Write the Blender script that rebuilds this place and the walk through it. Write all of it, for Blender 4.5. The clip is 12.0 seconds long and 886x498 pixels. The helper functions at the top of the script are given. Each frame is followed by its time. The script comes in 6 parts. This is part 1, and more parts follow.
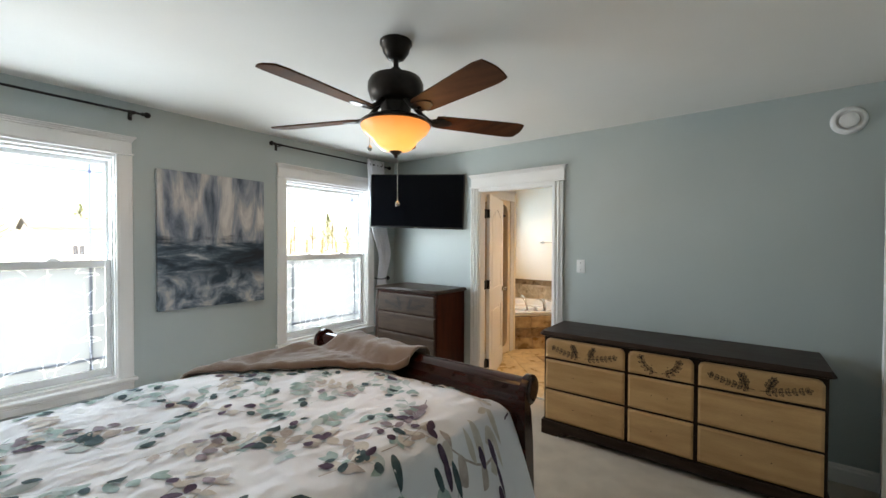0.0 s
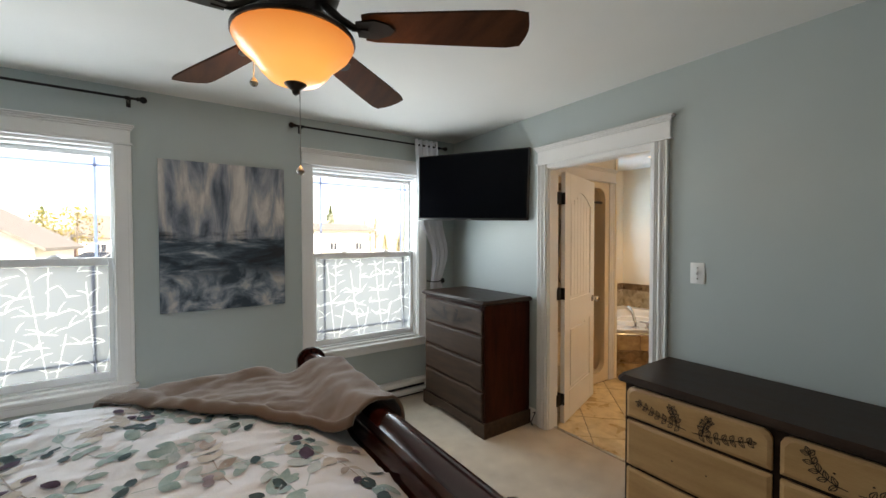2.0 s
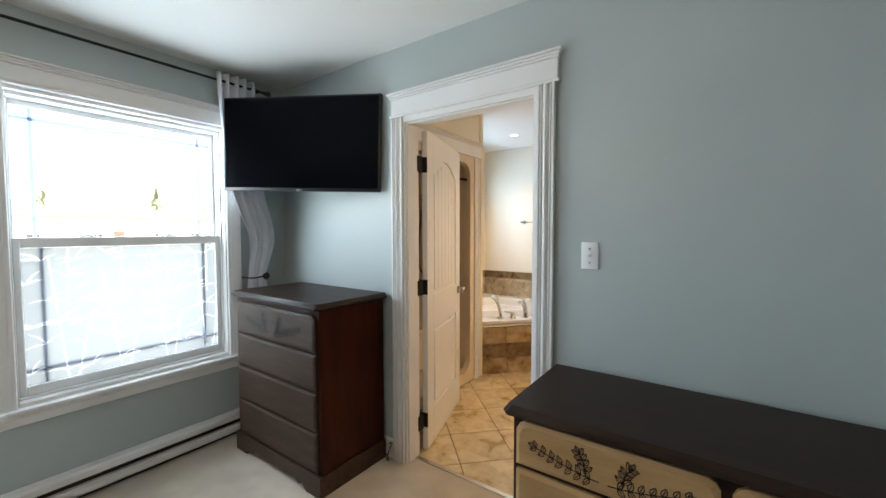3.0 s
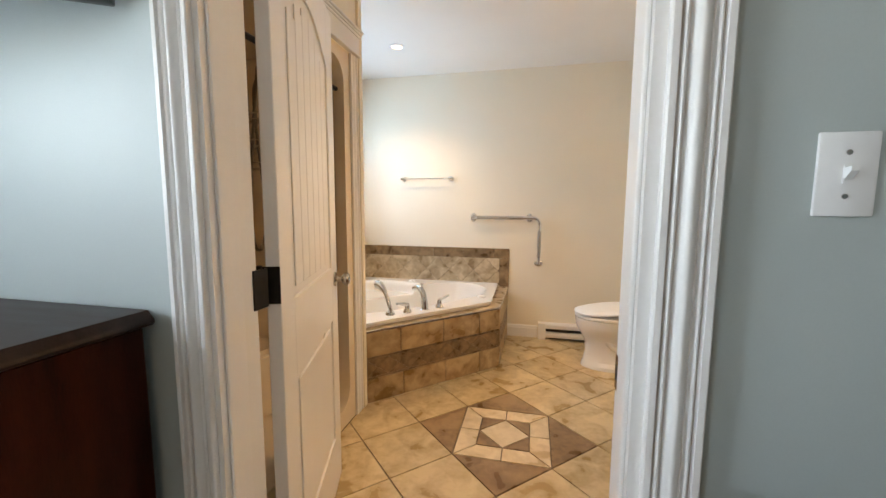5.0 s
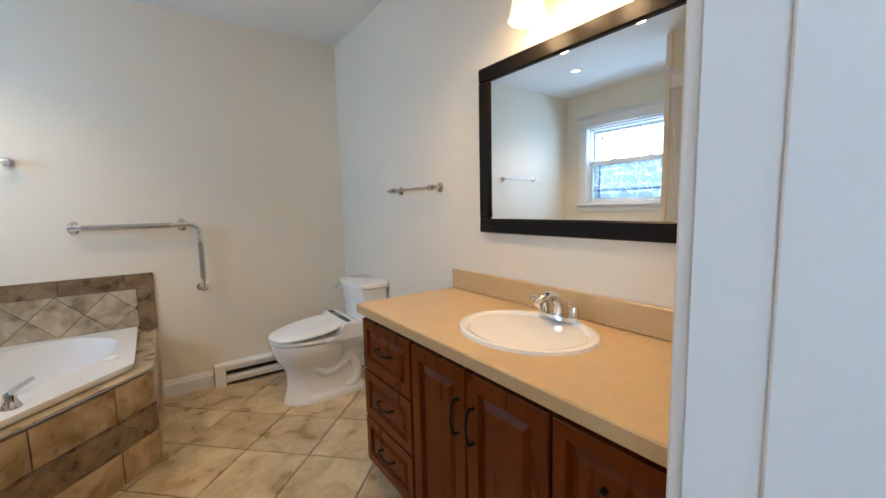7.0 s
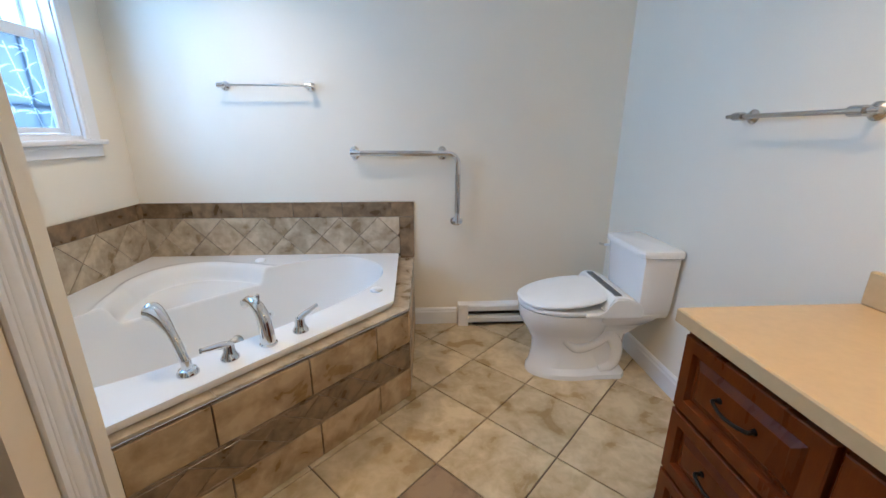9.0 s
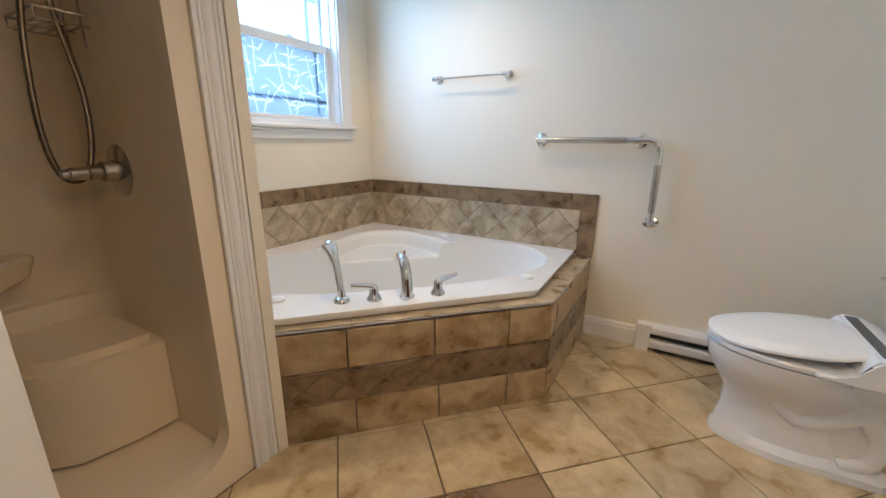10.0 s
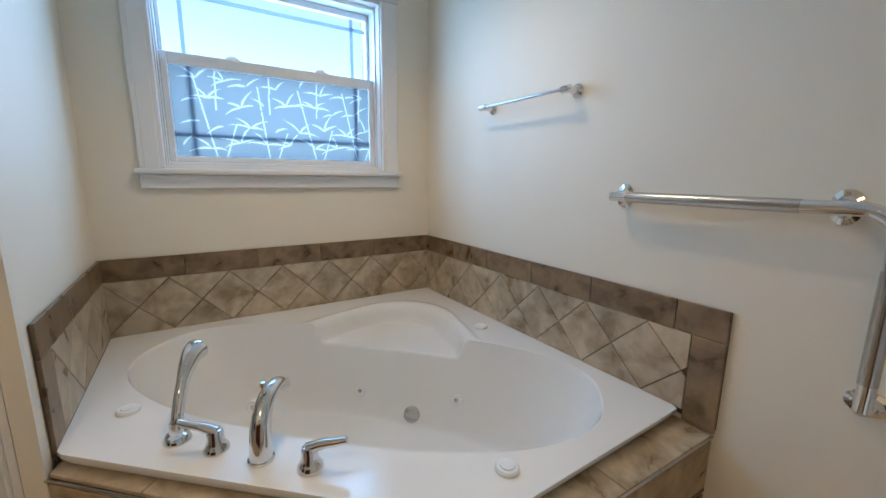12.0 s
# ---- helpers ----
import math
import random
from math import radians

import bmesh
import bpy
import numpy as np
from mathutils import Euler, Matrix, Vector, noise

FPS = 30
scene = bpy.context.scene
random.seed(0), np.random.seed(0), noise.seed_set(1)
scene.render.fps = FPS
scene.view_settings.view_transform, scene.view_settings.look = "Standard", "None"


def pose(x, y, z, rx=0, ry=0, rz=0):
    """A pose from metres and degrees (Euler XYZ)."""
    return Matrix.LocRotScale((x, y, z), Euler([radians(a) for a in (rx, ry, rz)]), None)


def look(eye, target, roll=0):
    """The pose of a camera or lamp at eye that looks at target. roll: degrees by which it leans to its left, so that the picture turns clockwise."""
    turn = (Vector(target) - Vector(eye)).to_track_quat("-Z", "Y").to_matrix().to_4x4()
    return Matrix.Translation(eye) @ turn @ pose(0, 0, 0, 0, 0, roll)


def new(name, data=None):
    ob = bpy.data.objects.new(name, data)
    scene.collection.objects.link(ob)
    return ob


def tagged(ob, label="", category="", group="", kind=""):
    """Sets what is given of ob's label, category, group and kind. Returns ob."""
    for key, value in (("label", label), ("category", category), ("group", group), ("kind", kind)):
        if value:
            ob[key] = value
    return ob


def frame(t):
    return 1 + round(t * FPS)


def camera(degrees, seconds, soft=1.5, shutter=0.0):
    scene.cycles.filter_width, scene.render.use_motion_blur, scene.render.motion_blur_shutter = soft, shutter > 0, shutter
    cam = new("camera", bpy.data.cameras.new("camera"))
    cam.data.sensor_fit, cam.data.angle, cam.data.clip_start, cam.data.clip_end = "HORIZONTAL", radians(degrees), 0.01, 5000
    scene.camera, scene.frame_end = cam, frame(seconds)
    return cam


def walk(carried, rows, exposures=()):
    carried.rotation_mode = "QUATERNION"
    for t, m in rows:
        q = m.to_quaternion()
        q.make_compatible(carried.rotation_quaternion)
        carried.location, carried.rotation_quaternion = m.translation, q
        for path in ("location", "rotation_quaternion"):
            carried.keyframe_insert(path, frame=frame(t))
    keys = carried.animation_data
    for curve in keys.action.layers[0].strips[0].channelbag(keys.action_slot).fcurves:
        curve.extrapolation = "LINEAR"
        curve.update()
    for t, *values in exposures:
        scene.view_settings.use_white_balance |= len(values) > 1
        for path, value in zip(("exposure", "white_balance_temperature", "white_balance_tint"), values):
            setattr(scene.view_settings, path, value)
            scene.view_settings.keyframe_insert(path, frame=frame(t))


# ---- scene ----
cam = camera(97.1, 12.0)
PATH = [
    (0, (0.279, 0.311, 1.486), (-0.939, 1.897, 1.456), 0.2),
    (0.5, (0.308, 0.474, 1.506), (-1.146, 1.847, 1.461), 0.1),
    (1, (0.316, 0.69, 1.5), (-1.284, 1.889, 1.458), 0.0),
    (1.5, (0.227, 1.007, 1.491), (-1.447, 2.1, 1.442), -0.1),
    (2, (0.133, 1.383, 1.472), (-1.516, 2.514, 1.427), -0.1),
    (2.5, (-0.085, 1.702, 1.447), (-1.524, 3.089, 1.398), -0.2),
    (3, (-0.378, 2.017, 1.398), (-1.544, 3.639, 1.303), -0.1),
    (3.2, (-0.472, 2.135, 1.373), (-1.538, 3.823, 1.251), -0.1),
    (4.8, (-1.183, 3.003, 1.249), (-1.752, 4.907, 1.027), 0.4),
    (5, (-1.264, 3.087, 1.242), (-1.709, 5.025, 1.023), 0.3),
    (5.5, (-1.377, 3.269, 1.232), (-1.473, 5.256, 1.028), 0.3),
    (6, (-1.404, 3.419, 1.236), (-1.041, 5.378, 1.064), 0.2),
    (6.5, (-1.415, 3.582, 1.222), (-0.5, 5.355, 1.087), 0.1),
    (6.7, (-1.404, 3.64, 1.209), (-0.319, 5.314, 1.071), -0.0),
    (8.3, (-1.404, 4.23, 1.237), (-0.206, 5.722, 0.656), 0.4),
    (8.5, (-1.426, 4.291, 1.222), (-0.528, 5.977, 0.629), 0.5),
    (9, (-1.437, 4.387, 1.257), (-1.321, 6.3, 0.684), 0.2),
    (9.5, (-1.307, 4.433, 1.091), (-1.731, 6.321, 0.587), 0.5),
    (10, (-1.12, 4.489, 1.122), (-2.094, 6.154, 0.592), 0.5),
    (10.5, (-0.998, 4.668, 1.165), (-2.243, 6.16, 0.694), 0.4),
    (11, (-0.981, 4.945, 1.205), (-2.355, 6.35, 0.833), 0.4),
    (11.5, (-0.993, 5.28, 1.198), (-2.504, 6.543, 0.845), 0.6),
    (12, (-1.049, 5.616, 1.191), (-2.706, 6.674, 0.829), 0.6),
]
EXPOSURES = [(0, 2.92, 8300, 17), (2, 2.5, 8500, 18), (3, 2.88, 7700, 15), (5, 2.9, 8100, 18), (5.5, 2.76, 8200, 17), (6.0, 2.66, 7500, 15), (6.5, 2.46, 6950, 14), (8.5, 2.74, 5400, 11), (9.0, 2.66, 5600, 12), (9.5, 2.64, 6050, 12), (10.2, 2.64, 6100, 13), (11, 2.54, 5850, 12), (11.5, 2.32, 5750, 10), (12, 2.08, 6050, 11)]
walk(cam, [(t, look(eye, target, roll)) for t, eye, target, roll in PATH], EXPOSURES)

# ---- world, sun, exposure ----
world = bpy.data.worlds.new("sky")
scene.world = world
world.use_nodes = True
wn = world.node_tree.nodes
sky = wn.new("ShaderNodeTexSky")
sky.sky_type, sky.sun_disc = "NISHITA", False
sky.sun_elevation, sky.sun_rotation = radians(42), radians(70)
wn["Background"].inputs["Strength"].default_value = 0.10
world.node_tree.links.new(sky.outputs[0], wn["Background"].inputs["Color"])
sun = new("sun", bpy.data.lights.new("sun", "SUN"))
sun.data.energy, sun.data.angle, sun.data.color = 3.6, radians(0.5), (1.0, 0.95, 0.88)
sun.matrix_basis = look((math.sin(radians(70)) * 8, math.cos(radians(70)) * 8, 7.2), (0, 0, 0))


def area_lamp(name, at, towards, sx, sy, watts, colour):
    lamp = new(name, bpy.data.lights.new(name, "AREA"))
    lamp.data.shape, lamp.data.size, lamp.data.size_y = "RECTANGLE", sx, sy
    lamp.data.energy, lamp.data.color = watts, colour
    lamp.matrix_basis = look(at, towards)
    return lamp


def bulb(name, at, watts, colour, radius):
    lamp = new(name, bpy.data.lights.new(name, "POINT"))
    lamp.data.energy, lamp.data.color, lamp.data.shadow_soft_size = watts, colour, radius
    lamp.location = at
    return lamp


DAY = (0.57, 0.78, 1.0)
for wy, wz, tall, watts, tone in ((0.572, 1.315, 1.52, 8.6, DAY), (2.815, 1.315, 1.52, 8.6, DAY), (6.03, 1.65, 0.85, 5.8, (0.29, 0.59, 1.0))):
    area_lamp("window_daylight", (-3.36, wy, wz), (-1.0, wy, wz), 0.98, tall, watts, tone)
WARM = (1.0, 0.62, 0.28)

# ---- small tools ----


def thing(name, at=(0, 0, 0), rz=0.0, label="", category="", group="", kind=""):
    ob = new(name)
    ob.empty_display_size = 0.1
    ob.matrix_basis = pose(at[0], at[1], at[2], 0, 0, rz)
    return tagged(ob, label, category, group, kind)


def finish(bm, name, material, smooth=True, angle=35):
    bmesh.ops.recalc_face_normals(bm, faces=bm.faces)
    mesh = bpy.data.meshes.new(name)
    bm.to_mesh(mesh)
    bm.free()
    mesh.materials.append(material)
    if smooth:
        mesh.shade_smooth()
        mesh.set_sharp_from_angle(angle=radians(angle))
    return mesh


def part(name, bm, material, parent=None, label="", smooth=True, kind=""):
    """Links a bmesh, given in the parent's own axes, as one mesh object."""
    ob = new(name, finish(bm, name, material, smooth))
    if parent is not None:
        ob.parent = parent
    if label:
        ob["label"] = label
    if kind:
        ob["kind"] = kind
    return ob


def structure(name, bm, material, label, category, smooth=True):
    return tagged(part(name, bm, material, None, "", smooth), label, category, "", "structure")


def box(bm, x0, x1, y0, y1, z0, z1, bevel=0.0, seg=1):
    m = Matrix.LocRotScale(((x0 + x1) / 2, (y0 + y1) / 2, (z0 + z1) / 2), None, (x1 - x0, y1 - y0, z1 - z0))
    vs = bmesh.ops.create_cube(bm, size=1, matrix=m)["verts"]
    if bevel:
        es = list({e for v in vs for e in v.link_edges})
        bmesh.ops.bevel(bm, geom=es, offset=bevel, segments=seg, affect="EDGES", profile=0.5)
    return bm


def boxes(*rows, bevel=0.0):
    bm = bmesh.new()
    for r in rows:
        box(bm, *r, bevel=bevel)
    return bm


def prism(bm, outline, axis, lo, hi):
    """A flat outline [(u, v)] pulled along an axis from lo to hi: x (y, z), y (x, z), z (x, y)."""
    def put(u, v, w):
        return {"x": (w, u, v), "y": (u, w, v), "z": (u, v, w)}[axis]
    a = [bm.verts.new(put(u, v, lo)) for u, v in outline]
    b = [bm.verts.new(put(u, v, hi)) for u, v in outline]
    n = len(outline)
    bm.faces.new(a)
    bm.faces.new(b[::-1])
    for i in range(n):
        bm.faces.new((a[i], a[(i + 1) % n], b[(i + 1) % n], b[i]))
    return bm


def lathe(bm, profile, seg=24, m=None, sx=1.0, sy=1.0):
    """Turns [(r, z)] about z."""
    m = m or Matrix()
    rings = []
    for r, z in profile:
        if r < 1e-5:
            rings.append([bm.verts.new(m @ Vector((0, 0, z)))])
        else:
            rings.append([bm.verts.new(m @ Vector((r * sx * math.cos(2 * math.pi * k / seg), r * sy * math.sin(2 * math.pi * k / seg), z))) for k in range(seg)])
    for a, b in zip(rings, rings[1:]):
        for k in range(seg):
            j = (k + 1) % seg
            f = [a[k % len(a)], a[j % len(a)], b[j % len(b)], b[k % len(b)]]
            f = [v for i, v in enumerate(f) if v not in f[:i]]
            if len(f) > 2:
                bm.faces.new(f)
    for ring, flip in ((rings[0], True), (rings[-1], False)):
        if len(ring) > 2:
            bm.faces.new(ring[::-1] if flip else ring)
    return bm


def tube(bm, points, radius, seg=10):
    """A round bar along points; radius is a number or one for each point."""
    pts = [Vector(p) for p in points]
    rad = radius if isinstance(radius, (list, tuple)) else [radius] * len(pts)
    side, rings = None, []
    for i, p in enumerate(pts):
        d = (pts[min(i + 1, len(pts) - 1)] - pts[max(i - 1, 0)]).normalized()
        if side is None:
            side = d.orthogonal().normalized()
        side = (side - d * side.dot(d)).normalized()
        up = d.cross(side)
        rings.append([bm.verts.new(p + (side * math.cos(2 * math.pi * k / seg) + up * math.sin(2 * math.pi * k / seg)) * rad[i]) for k in range(seg)])
    for a, b in zip(rings, rings[1:]):
        for k in range(seg):
            j = (k + 1) % seg
            bm.faces.new((a[k], a[j], b[j], b[k]))
    bm.faces.new(rings[0][::-1])
    bm.faces.new(rings[-1])
    return bm


def bend(points, n=8):
    """Catmull-Rom through the points."""
    p = [Vector(q) for q in points]
    p = [2 * p[0] - p[1]] + p + [2 * p[-1] - p[-2]]
    out = []
    for i in range(1, len(p) - 2):
        for k in range(n):
            t = k / n
            out.append(0.5 * (2 * p[i] + (p[i + 1] - p[i - 1]) * t + (2 * p[i - 1] - 5 * p[i] + 4 * p[i + 1] - p[i + 2]) * t * t + (3 * p[i] - p[i - 1] - 3 * p[i + 1] + p[i + 2]) * t ** 3))
    return out + [p[-2]]


def turned(axis):
    """Turns z onto an axis."""
    return Vector((0, 0, 1)).rotation_difference(Vector(axis)).to_matrix().to_4x4()


def loft(bm, rings, cap0=True, cap1=True):
    vr = [[bm.verts.new(p) for p in r] for r in rings]
    n = len(vr[0])
    for a, b in zip(vr, vr[1:]):
        for k in range(n):
            j = (k + 1) % n
            bm.faces.new((a[k], a[j], b[j], b[k]))
    if cap0:
        bm.faces.new(vr[0][::-1])
    if cap1:
        bm.faces.new(vr[-1])
    return bm


# ---- materials ----


def surface(name, low, high, scale=8.0, rough=0.5, metal=0.0, bump=0.0, bump_scale=60.0, stretch=(1, 1, 1), rough_var=0.1, coat=0.0, rand=0.0, detail=5.0, bump_mix=0.5, spec=0.5, sheen=0.0, span=(0.42, 0.93), distort=0.0):
    """A two-tone surface with broad mottling, fine grain and relief in real metres."""
    m = bpy.data.materials.new(name)
    m.use_nodes = True
    n, l = m.node_tree.nodes, m.node_tree.links
    b = n["Principled BSDF"]
    tc, mp = n.new("ShaderNodeTexCoord"), n.new("ShaderNodeMapping")
    l.new(tc.outputs["Object"], mp.inputs["Vector"])
    mp.inputs["Scale"].default_value = stretch
    oi = n.new("ShaderNodeObjectInfo")
    mul = n.new("ShaderNodeVectorMath")
    mul.operation = "SCALE"
    mul.inputs[0].default_value = (17.0, 31.0, 23.0)
    l.new(oi.outputs["Random"], mul.inputs["Scale"])
    l.new(mul.outputs[0], mp.inputs["Location"])
    n1, n2 = n.new("ShaderNodeTexNoise"), n.new("ShaderNodeTexNoise")
    for node, s in ((n1, scale), (n2, bump_scale)):
        l.new(mp.outputs[0], node.inputs["Vector"])
        node.inputs["Scale"].default_value = s
        node.inputs["Detail"].default_value = detail
        node.inputs["Distortion"].default_value = distort
    mix = n.new("ShaderNodeMath")
    mix.operation = "MULTIPLY_ADD"
    l.new(n2.outputs[0], mix.inputs[0])
    mix.inputs[1].default_value = 0.35
    l.new(n1.outputs[0], mix.inputs[2])
    ramp = n.new("ShaderNodeValToRGB")
    ramp.color_ramp.elements[0].position, ramp.color_ramp.elements[1].position = span
    ramp.color_ramp.elements[0].color, ramp.color_ramp.elements[1].color = (*low, 1), (*high, 1)
    l.new(mix.outputs[0], ramp.inputs[0])
    out = ramp.outputs[0]
    if rand:
        hsv = n.new("ShaderNodeHueSaturation")
        rr = n.new("ShaderNodeMapRange")
        rr.inputs["To Min"].default_value, rr.inputs["To Max"].default_value = 1 - rand, 1 + rand
        l.new(oi.outputs["Random"], rr.inputs[0])
        l.new(rr.outputs[0], hsv.inputs["Value"])
        l.new(out, hsv.inputs["Color"])
        out = hsv.outputs[0]
    l.new(out, b.inputs["Base Color"])
    rm = n.new("ShaderNodeMapRange")
    rm.inputs["To Min"].default_value, rm.inputs["To Max"].default_value = max(0.02, rough - rough_var), min(1, rough + rough_var)
    l.new(n1.outputs[0], rm.inputs[0])
    l.new(rm.outputs[0], b.inputs["Roughness"])
    b.inputs["Metallic"].default_value = metal
    b.inputs["Coat Weight"].default_value = coat
    b.inputs["Coat Roughness"].default_value = 0.08
    b.inputs["Specular IOR Level"].default_value = spec
    b.inputs["Sheen Weight"].default_value = sheen
    if bump:
        bp = n.new("ShaderNodeBump")
        bp.inputs["Strength"].default_value, bp.inputs["Distance"].default_value = bump, 0.004
        l.new(n2.outputs[0], bp.inputs["Height"])
        l.new(bp.outputs[0], b.inputs["Normal"])
    return m


def plain(name, colour, rough=0.5, metal=0.0, **more):
    c = Vector(colour)
    return surface(name, tuple(c * 0.94), tuple(c * 1.04), rough=rough, metal=metal, rough_var=0.05, **more)


def clear_glass(name):
    m = bpy.data.materials.new(name)
    m.use_nodes = True
    n, l = m.node_tree.nodes, m.node_tree.links
    t, g, mx, f = n.new("ShaderNodeBsdfTransparent"), n.new("ShaderNodeBsdfGlossy"), n.new("ShaderNodeMixShader"), 0.04
    g.inputs["Roughness"].default_value = 0.0
    t.inputs["Color"].default_value = (0.97, 0.985, 0.98, 1)
    mx.inputs[0].default_value = f
    l.new(t.outputs[0], mx.inputs[1])
    l.new(g.outputs[0], mx.inputs[2])
    l.new(mx.outputs[0], n["Material Output"].inputs[0])
    return m


def film(name, colour, clear):
    """Frosted window film: scatters light through, with a share let straight through."""
    m = bpy.data.materials.new(name)
    m.use_nodes = True
    n, l = m.node_tree.nodes, m.node_tree.links
    t, tl, mx = n.new("ShaderNodeBsdfTransparent"), n.new("ShaderNodeBsdfTranslucent"), n.new("ShaderNodeMixShader")
    tl.inputs["Color"].default_value = (*colour, 1)
    mx.inputs[0].default_value = clear
    l.new(tl.outputs[0], mx.inputs[1])
    l.new(t.outputs[0], mx.inputs[2])
    l.new(mx.outputs[0], n["Material Output"].inputs[0])
    return m


def lampshade(name, colour, strength, edge):
    """Lit frosted glass."""
    m = bpy.data.materials.new(name)
    m.use_nodes = True
    n, l = m.node_tree.nodes, m.node_tree.links
    b = n["Principled BSDF"]
    tc, sep, ramp = n.new("ShaderNodeTexCoord"), n.new("ShaderNodeSeparateXYZ"), n.new("ShaderNodeValToRGB")
    l.new(tc.outputs["Generated"], sep.inputs[0])
    l.new(sep.outputs["Z"], ramp.inputs[0])
    ramp.color_ramp.elements[0].color, ramp.color_ramp.elements[1].color = (*colour, 1), (*edge, 1)
    ramp.color_ramp.elements[0].position, ramp.color_ramp.elements[1].position = 0.25, 0.95
    l.new(ramp.outputs[0], b.inputs["Emission Color"])
    b.inputs["Emission Strength"].default_value = strength
    b.inputs["Base Color"].default_value = (0.8, 0.55, 0.3, 1)
    b.inputs["Roughness"].default_value = 0.25
    return m


def mirror_glass(name):
    m = bpy.data.materials.new(name)
    m.use_nodes = True
    b = m.node_tree.nodes["Principled BSDF"]
    b.inputs["Base Color"].default_value = (0.9, 0.92, 0.91, 1)
    b.inputs["Metallic"].default_value, b.inputs["Roughness"].default_value = 1.0, 0.01
    return m


BLUE_WALL = surface("blue_grey_wall_paint", (0.415, 0.475, 0.47), (0.455, 0.515, 0.51), 1.5, 0.40, bump=0.06, bump_scale=220)
CREAM_WALL = surface("cream_wall_paint", (0.80, 0.73, 0.60), (0.85, 0.78, 0.65), 1.5, 0.55, bump=0.06, bump_scale=220)
CEILING = surface("ceiling_paint", (0.80, 0.78, 0.74), (0.86, 0.84, 0.80), 1.2, 0.8, bump=0.08, bump_scale=180)
WHITE = surface("white_trim_paint", (0.78, 0.77, 0.75), (0.84, 0.83, 0.82), 3, 0.32, bump=0.012, bump_scale=140)
VINYL = surface("white_vinyl", (0.78, 0.79, 0.79), (0.83, 0.84, 0.84), 4, 0.35)
CARPET = surface("beige_carpet", (0.45, 0.37, 0.285), (0.60, 0.51, 0.405), 7, 0.95, bump=0.9, bump_scale=420, spec=0.1, sheen=0.3)
GROUT = surface("grout", (0.10, 0.07, 0.045), (0.15, 0.105, 0.07), 30, 0.9, bump=0.3, bump_scale=300)
MOTTLE = dict(rough=0.3, bump=0.06, bump_scale=26, rand=0.10, detail=7.0, span=(0.48, 0.82), distort=0.55)
TILE = surface("floor_tile", (0.40, 0.28, 0.135), (0.66, 0.53, 0.335), 7, **MOTTLE)
TILE_TUB = surface("tub_front_tile", (0.25, 0.155, 0.07), (0.50, 0.37, 0.215), 8, **MOTTLE)
TILE_DARK = surface("brown_tile", (0.15, 0.085, 0.04), (0.32, 0.21, 0.115), 8, **MOTTLE)
TILE_PALE = surface("pale_tile", (0.50, 0.37, 0.22), (0.74, 0.61, 0.43), 7, **MOTTLE)
TILE_WALL = surface("stone_wall_tile", (0.27, 0.20, 0.12), (0.54, 0.44, 0.31), 9, **MOTTLE)
TILE_BAND = surface("dark_border_tile", (0.11, 0.066, 0.032), (0.27, 0.18, 0.10), 12, **MOTTLE)
ACRYLIC = surface("white_acrylic", (0.81, 0.80, 0.77), (0.83, 0.82, 0.79), 3, 0.12, coat=0.3, rough_var=0.02)
SHOWER = surface("almond_fibreglass", (0.78, 0.66, 0.49), (0.82, 0.70, 0.54), 2, 0.2, coat=0.2)
CERAMIC = surface("white_ceramic", (0.83, 0.82, 0.80), (0.85, 0.84, 0.82), 3, 0.08, coat=0.5, rough_var=0.02)
CHROME = surface("chrome", (0.74, 0.75, 0.76), (0.76, 0.77, 0.78), 12, 0.07, 1.0, rough_var=0.01)
NICKEL = surface("brushed_nickel", (0.52, 0.50, 0.47), (0.56, 0.54, 0.51), 20, 0.25, 1.0, rough_var=0.03)
BLACK_METAL = surface("black_metal", (0.012, 0.011, 0.010), (0.025, 0.022, 0.02), 20, 0.35, 0.6)
BRONZE = surface("oil_rubbed_bronze", (0.02, 0.016, 0.014), (0.045, 0.035, 0.03), 12, 0.32, 0.7, bump=0.05)
MAHOGANY = surface("polished_mahogany", (0.016, 0.003, 0.0022), (0.045, 0.008, 0.005), 5, 0.2, coat=0.45, stretch=(1, 6, 6), bump=0.03, spec=0.22)
CHEST_SIDE = surface("red_brown_wood", (0.016, 0.0035, 0.002), (0.058, 0.012, 0.006), 3.5, 0.38, stretch=(6, 6, 1), bump=0.06, coat=0.04, spec=0.12)
CHEST_FRONT = surface("dark_brown_wood", (0.034, 0.020, 0.013), (0.075, 0.044, 0.030), 5, 0.5, stretch=(1, 6, 6), bump=0.1, coat=0.05, spec=0.22)
DARK_TOP = surface("espresso_wood_top", (0.017, 0.009, 0.0065), (0.042, 0.024, 0.017), 5, 0.4, stretch=(1, 6, 6), bump=0.06, spec=0.15)
MAPLE = surface("pale_maple", (0.41, 0.225, 0.09), (0.57, 0.345, 0.16), 3, 0.4, stretch=(1, 6, 6), bump=0.08, rand=0.06)
CARVED = surface("burnt_carving", (0.025, 0.013, 0.006), (0.06, 0.034, 0.016), 30, 0.7)
CHERRY = surface("cherry_cabinet_wood", (0.095, 0.016, 0.002), (0.17, 0.036, 0.004), 4, 0.3, stretch=(6, 6, 1), bump=0.06, coat=0.06, spec=0.15)
LAMINATE = surface("tan_laminate", (0.56, 0.39, 0.20), (0.61, 0.43, 0.225), 30, 0.3, rough_var=0.02)
